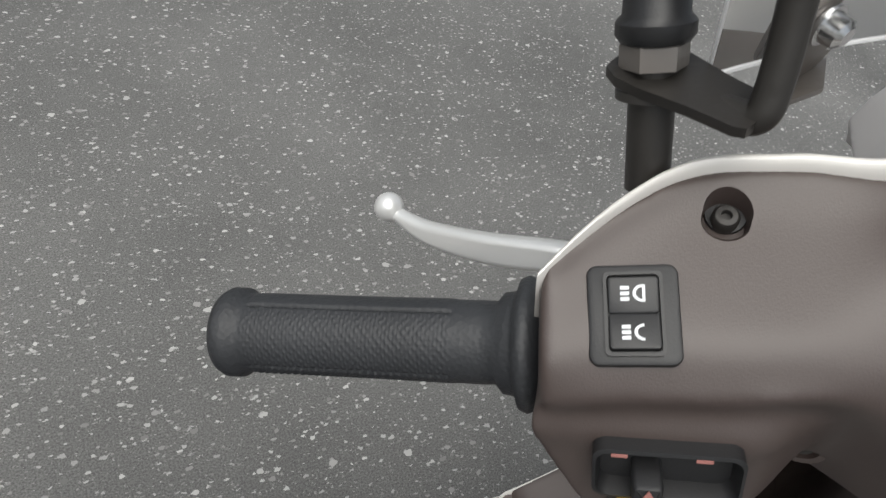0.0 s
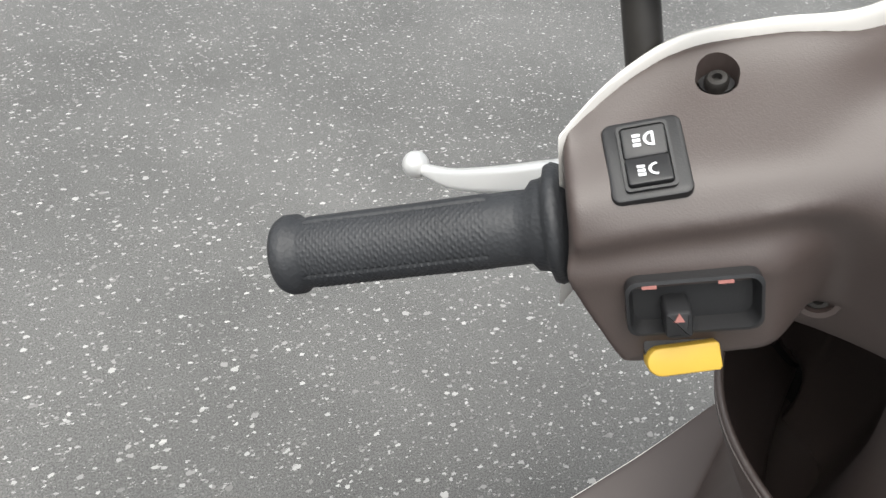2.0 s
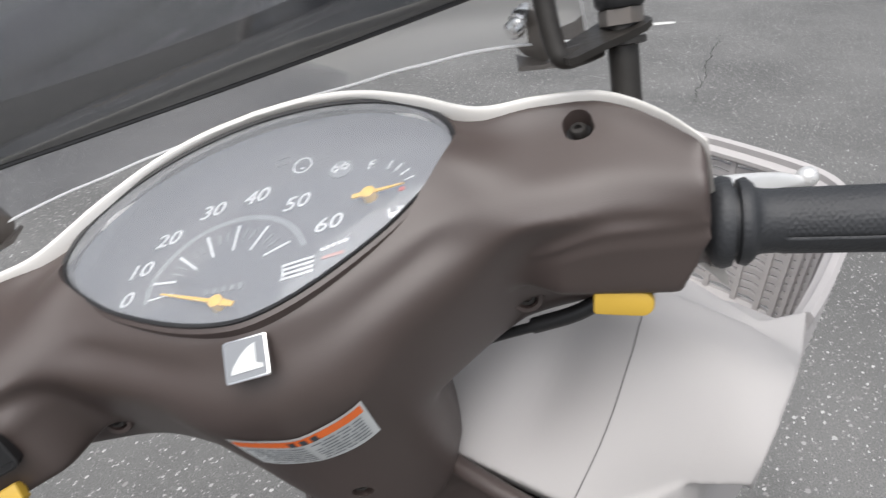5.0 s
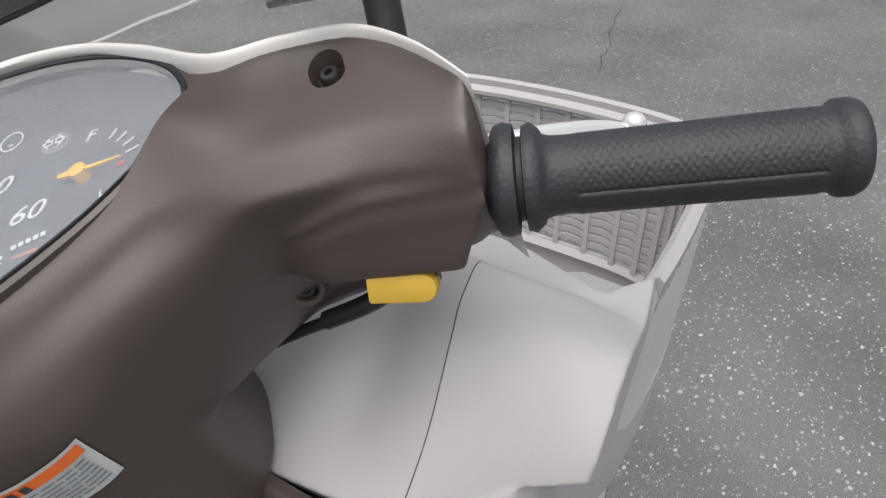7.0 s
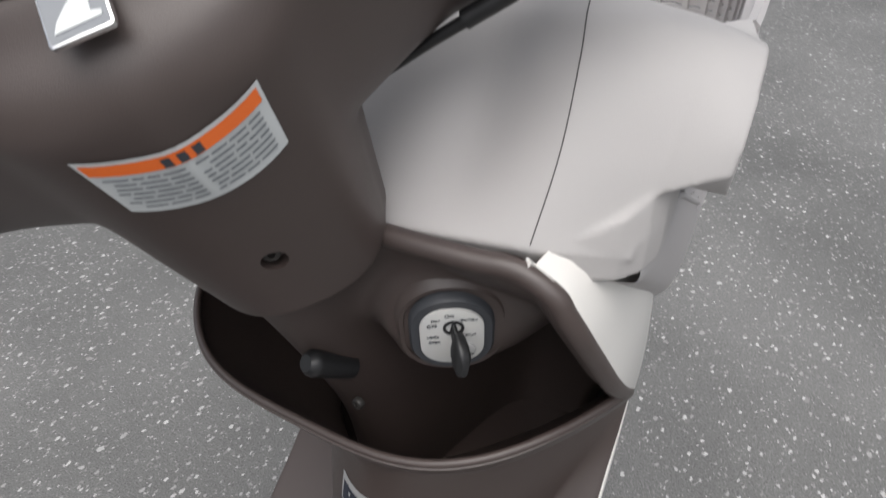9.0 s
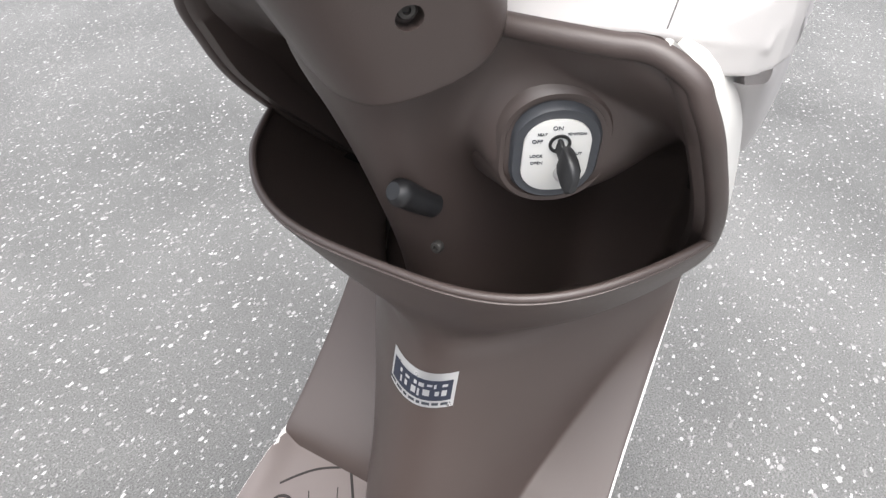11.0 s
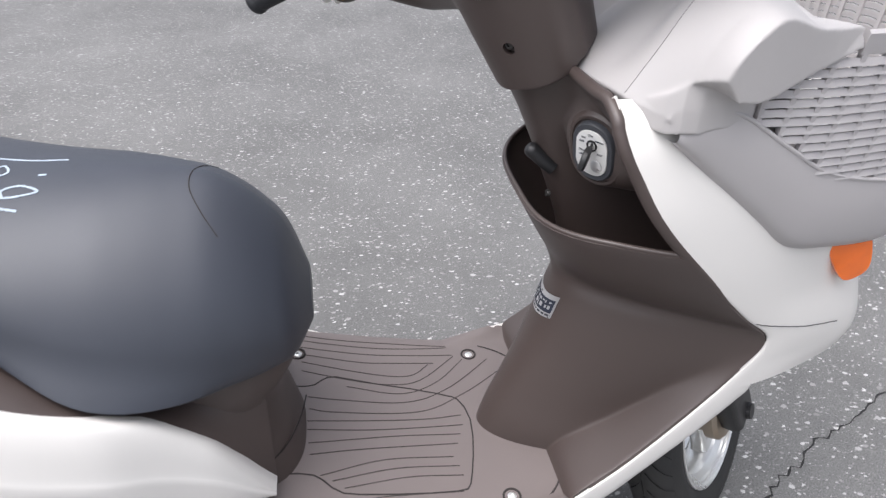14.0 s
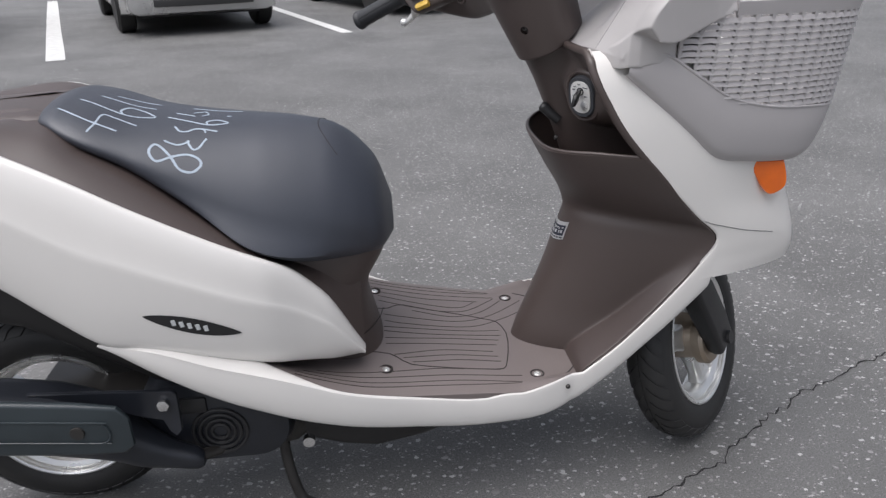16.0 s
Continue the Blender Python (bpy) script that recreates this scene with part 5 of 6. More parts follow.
TOPZ = lambda x: edge_of(x)[0]
SKY = lambda x: max(edge_of(x)[1], floor_half(x) + .0016) if -.43 < x < .05 else edge_of(x)[1]
for sgn in (1, -1):
    rings = []
    for k in range(97):
        x = -.672 + .962 * k / 96
        t, b, y = TOPZ(x), LOWZ(x), SKY(x)
        h = t - b
        k2 = max(0.0, min(1.0, (x + .05) / .10))
        # the lit shoulder widens to the rear, where it runs in under the side cover
        sh = tab((-.672, -.60, -.47, -.425, -.36, -.25, -.10), (.002, .030, .036, .026, .0075, .0040, .0030))(x) if x < -.10 else .0030
        up = tab((-.672, -.60, -.47, -.425, -.36, -.25), (.0, .010, .008, .001, .0, .0))(x) if x < -.25 else 0.0
        pts = [(y - sh - .008, t + up - .012), (y - sh, t + up - .0012), (y - .35 * sh - .0005, t + .35 * up - .0004), (y - .0004, t - .03 * h), (y + .0008, t - .09 * h), (y + .0005 - .001 * k2, t - .5 * h), (y - .006 + .001 * k2, b + .10 * h), (y - .019, b), (y - sh - .030, b + .1 * h), (y - sh - .020, t - .5 * h)]
        rings.append([Vector((x, sgn * p.x, p.y)) for p in spl([(yy, zz, 0) for yy, zz in pts], 26, True)])
    part("side_skirt", loft(rings), WHITE, scooter, "glossy white lower side skirt")
    screw("screw", (.052, sgn * .1745, .262), (.3, sgn, -.2), .0040, scooter, False)
# dark underside between the skirts
rows = []
for k in range(30):
    x = -.60 + .85 * k / 29
    rows.append([Vector((x, (SKY(x) - .03) * s, LOWZ(x) + .012 - .02 * (1 - s * s))) for s in [-1 + 2 * i / 12 for i in range(13)]])
part("underside", loft(rows, False, False), INNER, scooter)

# ---- white front panel ----
FZs = (.445, .470, .500, .540, .575, .640, .700, .760, .822)
NOSE = tab(FZs, (.481, .481, .474, .460, .447, .420, .385, .345, .300))
SIDE = tab(FZs, (.428, .436, .434, .415, .394, .360, .330, .290, .240))
SIDY = tab(FZs, (.112, .115, .118, .122, .124, .138, .146, .146, .136))


def front_ring(z):
    zz = max(z, .476)
    ex = EX(zz) + .004 if z > .476 else .274
    ey = EY(zz) + .001
    half = [(ex - .003, ey - .006), (ex, ey), (ex * .6 + SIDE(z) * .4, ey * .62 + SIDY(z) * .42), (SIDE(z), SIDY(z)), (NOSE(z) * .8 + SIDE(z) * .2, SIDY(z) * .72), (NOSE(z), SIDY(z) * .30)]
    pts = [(x, -y) for x, y in half] + [(x, y) for x, y in half[::-1]]
    return [Vector((p.x, p.y, z)) for p in spl([(x, y, 0) for x, y in pts], 70)]


rows = [front_ring(.445 + .374 * k / 48) for k in range(49)]
front = part("front_panel", loft(rows, False, False), WHITE, scooter, "glossy white front panel")
sd = front.modifiers.new("solid", "SOLIDIFY")
sd.thickness, sd.offset = 0.004, -1
bake(front)
# added black sheet under the top of the front panel, shade for its gaps
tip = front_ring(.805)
part("panel_gap_shade", loft([[Vector((p.x * (1 - .35 * q) + .040 * q, p.y * (1 - .6 * q), .803 - .002 * q)) for p in tip] for q in (.04, .4, .8)], False, False), INNER, front)
# panel seam near the bottom
FB_ = BVHTree.FromPolygons([v.co.copy() for v in front.data.vertices], [tuple(p.vertices) for p in front.data.polygons])
for sgn in (1, -1):
    pts = []
    for i in range(25):
        q = i / 24
        x, z = .262 + .150 * q, .546 - .036 * q
        pts.append(FB_.find_nearest(Vector((x, sgn * (.195 - .035 * q), z)))[0] + Vector((0, sgn * .0004, 0)))
    part("panel_seam", tube(pts, .0006, 6, None, 50), SEAM, front)
# belly under the nose
rows = []
for k in range(13):
    t = k / 12
    rows.append([Vector((p.x * (1 - .25 * t) + .05 * t, p.y * (1 - .5 * t), .445 - .006 * t + .02 * t)) for p in front_ring(.445)])
part("nose_underside", loft(rows, False, False), WHITE, front)


def indicator(sgn):
    rings = []
    side = spl([(.327, .641, 0), (.352, .641, 0), (.388, .640, 0), (.397, .628, 0), (.404, .602, 0), (.398, .588, 0), (.378, .580, 0), (.362, .592, 0), (.343, .618, 0)], 40, True)
    for y, sc, fx in ((.080, 1.0, .016), (.112, 1.0, .010), (.130, 1.0, .002), (.140, .97, .0), (.145, .90, -.001), (.146, .70, -.002)):
        rings.append([Vector((.366 + (p.x - .366) * sc + fx, sgn * y, .614 + (p.y - .614) * sc)) for p in side])
    b = part("turn_signal", loft(rings), ORANGE, scooter, "orange front turn signal lens")
    return b


indicator(1)
indicator(-1)

# ---- basket and its carrier cover ----
def cr(P, u):
    """A smooth curve through P, u from 0 to 1."""
    u = max(0.0, min(1.0, u)) * (len(P) - 1)
    i = min(int(u), len(P) - 2)
    t = u - i
    p1, p2 = P[i], P[i + 1]
    p0 = P[i - 1] if i else p1 * 2 - p2
    p3 = P[i + 2] if i + 2 < len(P) else p2 * 2 - p1
    return 0.5 * (2 * p1 + (p2 - p0) * t + (2 * p0 - 5 * p1 + 4 * p2 - p3) * t * t + (3 * p1 - p0 - 3 * p2 + p3) * t**3)


RIM_Z = .879
PLAN = [Vector((x, y, 0)) for x, y in ((.150, -.1935), (.240, -.1975), (.330, -.189), (.400, -.177), (.446, -.158), (.474, -.112), (.485, 0))]
PLAN = PLAN + [Vector((p.x, -p.y, 0)) for p in PLAN[-2::-1]]


def plan(s, grow=0.0):
    """The basket seen from above: s runs from the rear right corner (0) round the front to the rear left (1)."""
    q = cr(PLAN, s)
    d = cr(PLAN, min(1, s + .002)) - cr(PLAN, max(0, s - .002))
    n = Vector((d.y, -d.x, 0)).normalized()
    return q + n * grow, n


def wall(s, z):
    """A point of the basket wall, which leans outward as it rises."""
    return plan(s, -.013 * (RIM_Z - z) / .155)


def slat_low(x):
    return tab((.15, .17, .258, .30, .36, .49), (.816, .806, .752, .738, .732, .724))(x)


def slat_high(x):
    return tab((.15, .16, .22, .24, .49), (.838, .848, .866, .8675, .8675))(x)


# solid lower shell: rises steeply to the rear along the white panel
UPX = [Vector(p) for p in ((.103, -.184, .806), (.124, -.190, .817), (.155, -.1905, .815))]
LOX = [Vector(p) for p in ((.101, -.184, .789), (.128, -.183, .766), (.165, -.182, .734))]
for x, lx, ly, lz in ((.21, .215, .179, .692), (.262, .262, .174, .656), (.33, .318, .166, .6455), (.40, .378, .156, .641), (.44, .418, .138, .640), (.466, .443, .098, .640), (.472, .453, 0, .640)):
    y = tab((.21, .262, .33, .40, .44, .466, .472), (.1915, .187, .180, .167, .149, .105, 0))(x)
    UPX.append(Vector((x, -y, slat_low(x))))
    LOX.append(Vector((lx, -ly, lz)))
flip = lambda P: P + [Vector((p.x, -p.y, p.z)) for p in P[-2::-1]]
UPX, LOX = flip(UPX), flip(LOX)
rows = []
for k in range(161):
    u = k / 160
    a, b = cr(UPX, u), cr(LOX, u)
    c = Vector((.30 if a.x > .30 else a.x, 0, 0))
    n = Vector((a.x - c.x, a.y, 0)).normalized()
    h = b - a
    rows.append([a - n * .010 - Vector((0, 0, .004)), a - n * .005, a - n * .001 + Vector((0, 0, .0012)), a + n * .0006] + spl([a + n * .0008 + h * .02, a + h * .40 + n * .005, a + h * .80 + n * .004, a + h * .95 - n * .002, b - n * .008, b - n * .030 + Vector((0, 0, .002))], 18))
basket = part("basket", loft(rows, False, False), BASKET, scooter, "beige plastic front basket with slatted sides")
# closed foot under the front half
rows = []
for k in range(21):
    u = .26 + .24 * k / 20
    b = cr(LOX, u)
    rows.append([Vector((b.x - .006, (b.y + .010) * s, b.z + .0006)) for s in (1, .5, 0, -.5, -1)])
part("basket_foot", loft(rows, False, False), BASKET, basket)
# edge moulding along the foot of the slats
part("shell_edge", tube([cr(UPX, .10 + .80 * k / 160) + Vector((0, 0, .001)) for k in range(161)], .0022, 8, None, 220), BASKET, basket)

# slats lie between the uprights, bowed, in rows
NU = 42
far_slats = bmesh.new()
ups = [.02 + .96 * i / (NU - 1) for i in range(NU)]
for i in range(NU - 1):
    s0, s1 = ups[i], ups[i + 1]
    c, n = plan((s0 + s1) / 2)
    lo, hi = slat_low(c.x), slat_high(c.x)
    z = .736
    while z < .872:
        if lo + .002 < z < hi - .0035:
            rings = []
            for t in (0, .5, 1):
                q, n = wall(s0 + (s1 - s0) * t, z)
                q = Vector((q.x, q.y, z + .0012 * math.sin(math.pi * t))) + n * .0018 * math.sin(math.pi * t)
                rings.append([q + n * .0010 + Vector((0, 0, .0034)), q + n * .0028 - Vector((0, 0, .0030)), q - n * .0018 - Vector((0, 0, .0034)), q - n * .0018 + Vector((0, 0, .0028))])
            if c.y < .06:
                part("slat", loft(rings), BASKET, basket)
            else:
                loft(rings, True, True, far_slats)
        z += .0088
tagged(part("slats", far_slats, BASKET, basket), kind="stuff")
for i in range(NU):
    rings = []
    c, n = plan(ups[i])
    lo, hi = slat_low(c.x), slat_high(c.x)
    for t in (.0, .5, 1.02):
        z = lo + (hi - lo) * t
        q, n = wall(ups[i], z)
        q = Vector((q.x, q.y, z))
        td = Vector((-n.y, n.x, 0))
        rings.append([q + td * .0024 + n * .0022, q - td * .0024 + n * .0022, q - td * .0028 - n * .0034, q + td * .0028 - n * .0034])
    part("upright", loft(rings), BASKET, basket)
# rim band with a rolled top and an inner ledge
S0 = .086
rows = []
for k in range(121):
    s_ = S0 + (1 - 2 * S0) * k / 120
    z0 = .866
    q0, n = wall(s_, z0)
    q1, n = wall(s_, RIM_Z)
    q0, q1 = Vector((q0.x, q0.y, z0)), Vector((q1.x, q1.y, RIM_Z))
    up_ = Vector((0, 0, 1))
    rows.append([q0 - n * .002, q0 + n * .002, q0 + n * .003 + up_ * .004, q1 + n * .003, q1 + n * .004 + up_ * .005, q1 + n * .001 + up_ * .008, q1 - n * .004 + up_ * .006, q1 - n * .004, q1 - n * .010 - up_ * .004, q1 - n * .010 - up_ * .008, q1 - n * .003 - up_ * .010])
part("basket_rim", loft(rows, True, True), BASKET, basket, "rolled rim of the basket")
part("basket_floor", box(.335, 0, .668, .19, .29, .006, .002), BASKET, basket)


# beige carrier cover between the column and the basket: sections across, from the lip up to the basket
CT = (0, .22, .44, .66, .84, .87, 1.0)


def sect(xs, ys, zs):
    fx, fy, fz = tab(CT, xs), tab(CT, ys), tab(CT, zs)
    return lambda t: Vector((fx(t), fy(t), fz(t)))


SC = sect((.043, .090, .126, .160, .190, .193, .236), (0, 0, 0, 0, 0, 0, 0), (.816, .846, .876, .900, .908, .9035, .886))
SM_ = sect((.066, .091, .116, .138, .165, .169, .220), (.142, .145, .142, .136, .130, .130, .125), (.819, .862, .900, .917, .917, .9120, .894))
SS = sect((.092, .107, .1275, .151, .185, .188, .203), (.186, .192, .194, .190, .182, .182, .182), (.812, .862, .897, .911, .901, .8965, .8940))
SE = sect((.114, .121, .136, .157, .190, .196, .241), (.2195, .2215, .2205, .2175, .2110, .2095, .1965), (.857, .873, .891, .903, .893, .892, .889))
SF = sect((.130, .142, .160, .182, .210, .214, .243), (.218, .216, .213, .209, .205, .2045, .2005), (.837, .835, .836, .846, .859, .8605, .8725))


TS = [k / 40 for k in range(41)] + [.855]
TS.sort()


def across(t, v):
    """The upper skin of the cover: v is 0 in the middle, 0.5 at the seam and 1 at the shoulder."""
    c, m, e = SC(t), SM_(t), SS(t)
    if v > .5:
        q = (v - .5) * 2
        p = m.lerp(e, q) + Vector((-.0008, 0, .0005)) * math.sin(math.pi * q) * min(1, t * 3)
        return p
    q = v * 2
    k = math.sin(math.pi * t / .8) if t < .8 else 0
    valley = math.exp(-((q - .66) / .16)**2)
    hump = math.exp(-((q - .30) / .20)**2)
    return c.lerp(m, q) + Vector((.008, 0, -.0045)) * valley * k + Vector((-.004, 0, .002)) * hump * k


solid = bmesh.new()
rings = []
for n_ in range(-40, 41):
    v, sg = abs(n_) / 40, (1 if n_ >= 0 else -1)
    top = [across(t, v) for t in TS]
    a, z = top[0], top[-1]
    low = .8035 if a.y > .147 else a.z - .012
    tail = [Vector((z.x + .002, z.y, z.z - .012)), Vector((.226 - .02 * v, z.y, .845)), Vector((.160, (a.y + z.y) / 2, max(low, .822))), Vector((a.x + .020, a.y, low)), Vector((a.x + .005, a.y, low))]
    rings.append([Vector((p.x, sg * p.y, p.z)) for p in top + tail])
loft(rings, True, True, solid)
for sg in (1, -1):
    rings = []
    for n_ in range(17):
        v = n_ / 16
        top, bot = [], []
        for t in TS:
            tw = .14 + .86 * t
            ss = SS(tw)
            root = SM_(tw).lerp(ss, .45) + Vector((.007, 0, -.006))
            top.append(root.lerp(ss, v / .4) if v < .4 else ss.lerp(SE(t), (v - .4) / .6) + Vector((-.0012, 0, .0010)) * math.sin(math.pi * (v - .4) / .6))
        for t in TS[::-1]:
            f = SF(t)
            bot.append(Vector((f.x, SM_(t).lerp(SS(t), .45).y, f.z + .001)).lerp(f, v))
        rings.append([Vector((p.x, sg * p.y, p.z)) for p in top + bot])
    loft(rings, True, True, solid)
    rings = []
    for x, y, zt, zb in ((.078, .158, .822, .798), (.090, .180, .834, .797), (.100, .190, .846, .800), (.114, .194, .846, .801), (.136, .193, .846, .804), (.168, .189, .848, .806)):
        d = .011 if x < .08 else .018 if x < .095 else .03
        rings.append([Vector((x, sg * (y - d), zb)), Vector((x, sg * y, zb)), Vector((x - .001, sg * (y + .001), (zt + zb) / 2)), Vector((x, sg * y, zt)), Vector((x, sg * (y - d), zt))])
    loft(rings, True, True, solid)
carrier = part("basket_cover", solid, BEIGE, scooter, "beige plastic cover between the column and the basket")
rm = carrier.modifiers.new("remesh", "REMESH")
rm.mode, rm.voxel_size, rm.use_smooth_shade = "VOXEL", 0.0016, True
smo = carrier.modifiers.new("smooth", "SMOOTH")
smo.factor, smo.iterations = 0.5, 5
bake(carrier)
CB = BVHTree.FromPolygons([v.co.copy() for v in carrier.data.vertices], [tuple(p.vertices) for p in carrier.data.polygons])
for sgn in (1, -1):
    pts = []
    for k in range(31):
        p = SM_(.015 + .80 * k / 30)
        q, nrm, _, _ = CB.find_nearest(Vector((p.x, sgn * p.y, p.z)))
        pts.append(q)
    part("cover_seam", tube(pts, .0004, 6, None, 70), SEAM, carrier)
part("rear_wall", loft([[Vector((.224 - .012 * (y / .19)**2, y, z)) for y in (-.168, -.10, 0, .10, .168)] for z in (.75, .80, .87)], False, False), BASKET, basket)


# ---- seat and rear body ----
TX = (-.735, -.725, -.705, -.68, -.60, -.52, -.44, -.36, -.315, -.275, -.247, -.228)
SEAT_T = tab(TX, (.745, .758, .765, .761, .737, .725, .717, .709, .698, .668, .628, .570))
SEAT_B = tab(TX, (.735, .732, .727, .712, .664, .602, .534, .502, .495, .491, .495, .512))
SEAT_W = tab(TX, (.040, .090, .120, .137, .147, .152, .155, .150, .140, .120, .092, .040))


SEAT_L = tab(TX, (.040, .090, .120, .138, .150, .174, .207, .186, .156, .124, .092, .040))


def seat_ring(x):
    """A section of the saddle, whose lower edge flares out over the trim."""
    t, b, w0, wl = SEAT_T(x), SEAT_B(x), SEAT_W(x), SEAT_L(x)
    out = []
    for k in range(56):
        a = 2 * math.pi * k / 56
        ca, sa = math.cos(a), math.sin(a)
        nose = max(0.0, min(1.0, (x + .42) / .13))
        k_ = .30 * (1 - sa)**2 if sa > 0 else min(1.0, .30 + 2.2 * abs(sa))
        w = w0 + (wl - w0) * k_
        yy = w * math.copysign(abs(ca)**(1.0 + .45 * nose if sa > 0 else .72), ca)
        if sa >= 0:
            zz = (b + .36 * (t - b)) + (t - b) * .64 * abs(sa)**(1.12 + .14 * nose)
            yy *= 1 + .03 * sa
        else:
            zz = (b + .36 * (t - b)) - (t - b) * .36 * abs(sa)**.62
            yy *= 1 - .06 * abs(sa)
        out.append(Vector((x, yy, zz)))
    return out


seat_x = [-.735 + .2535 * (1 - math.cos(math.pi * k / 64)) for k in range(65)]
seat = part("seat", loft([seat_ring(x) for x in seat_x]), SEAT, scooter, "dark blue-grey vinyl saddle with chalk marks")


SB = BVHTree.FromPolygons([v.co.copy() for v in seat.data.vertices], [tuple(p.vertices) for p in seat.data.polygons])


def on_seat(x, y, lift=.0006):
    hit = SB.ray_cast(Vector((x, y, 1.2)), Vector((0, 0, -1)))[0]
    return (hit or Vector((x, y, SEAT_T(x)))) + Vector((0, 0, lift))


# chalk strokes written on the saddle
def chalk(pts, w=.0030):
    rings = []
    P = spl([(x, y, 0) for x, y in pts], max(8, 7 * len(pts)))
    for i, p in enumerate(P):
        hit, n, _, _ = SB.ray_cast(Vector((p.x, p.y, 1.2)), Vector((0, 0, -1)))
        if hit is None:
            continue
        d = (P[min(i + 1, len(P) - 1)] - P[max(i - 1, 0)]).normalized()
        s = d.cross(n).normalized() * w * .38 * (.75 + .5 * abs(math.sin(1.7 * i)))
        rings.append([hit - s + n * .0005, hit + s + n * .0005, hit + s - n * .0008, hit - s - n * .0008])
    part("chalk_mark", loft(rings, True, True), CHALK, seat, "pale chalk stroke", False)


for w, pts in ((.0034, [(-.697, -.086), (-.658, -.104), (-.617, -.110)]), (.0030, [(-.650, -.129), (-.645, -.108), (-.642, -.079), (-.629, -.077), (-.596, -.085)]),
               (.0034, [(-.682, -.040), (-.622, -.059), (-.587, -.054), (-.579, -.046), (-.598, -.031), (-.617, -.028), (-.625, -.047), (-.621, -.058)]),
               (.0032, [(-.663, -.005), (-.623, -.011), (-.585, -.011)]), (.0030, [(-.646, .015), (-.615, .018), (-.584, .019)]),
               (.0044, [(-.543, -.133), (-.558, -.121), (-.566, -.119), (-.571, -.127), (-.571, -.135), (-.564, -.142), (-.555, -.140), (-.543, -.133), (-.523, -.125), (-.508, -.127), (-.503, -.134), (-.511, -.143), (-.522, -.146), (-.533, -.144), (-.543, -.133)]),
               (.0036, [(-.555, -.108), (-.547, -.111), (-.536, -.112), (-.526, -.106), (-.523, -.101), (-.522, -.107), (-.515, -.115), (-.508, -.111), (-.503, -.100), (-.499, -.091)]),
               (.0036, [(-.546, -.071), (-.538, -.082), (-.528, -.081), (-.518, -.072), (-.506, -.070), (-.486, -.072)]), (.0030, [(-.506, -.069), (-.502, -.078)]),
               (.0032, [(-.561, -.042), (-.534, -.049), (-.504, -.056), (-.488, -.053), (-.474, -.045), (-.490, -.038), (-.504, -.046), (-.502, -.056)]),
               (.0028, [(-.553, -.021), (-.525, -.028)]), (.0028, [(-.529, -.014), (-.520, -.008), (-.513, -.003), (-.507, -.015), (-.515, -.025)]), (.0030, [(-.479, -.019), (-.472, -.018)]), (.0032, [(-.535, .015), (-.494, .012), (-.460, .016)])):
    chalk(pts, w)
part("seat_seam", tube([on_seat(x, y, .0001) for x, y in ((-.318, .045), (-.330, .020), (-.338, -.005), (-.338, -.030), (-.326, -.055), (-.312, -.072))], .0007, 6), GROOVE, seat)

CX = (-1.12, -.98, -.86, -.777, -.716, -.66, -.60, -.52, -.46, -.42, -.39, -.36, -.34, -.32, -.305, -.290)
COV_T = tab(CX, (.700, .716, .735, .741, .715, .686, .651, .605, .570, .547, .524, .490, .463, .421, .386, .352))
COV_B = tab(CX, (.670, .630, .583, .535, .485, .443, .432, .410, .391, .378, .368, .358, .352, .347, .343, .340))
COV_Y = tab(CX, (.080, .150, .190, .208, .216, .221, .224, .222, .215, .205, .190, .177, .170, .160, .151, .140))
COV_W = lambda x: COV_Y(x) + tab((-1.12, -.60, -.46, -.36, -.29), (.018, .018, .016, .012, .004))(x)
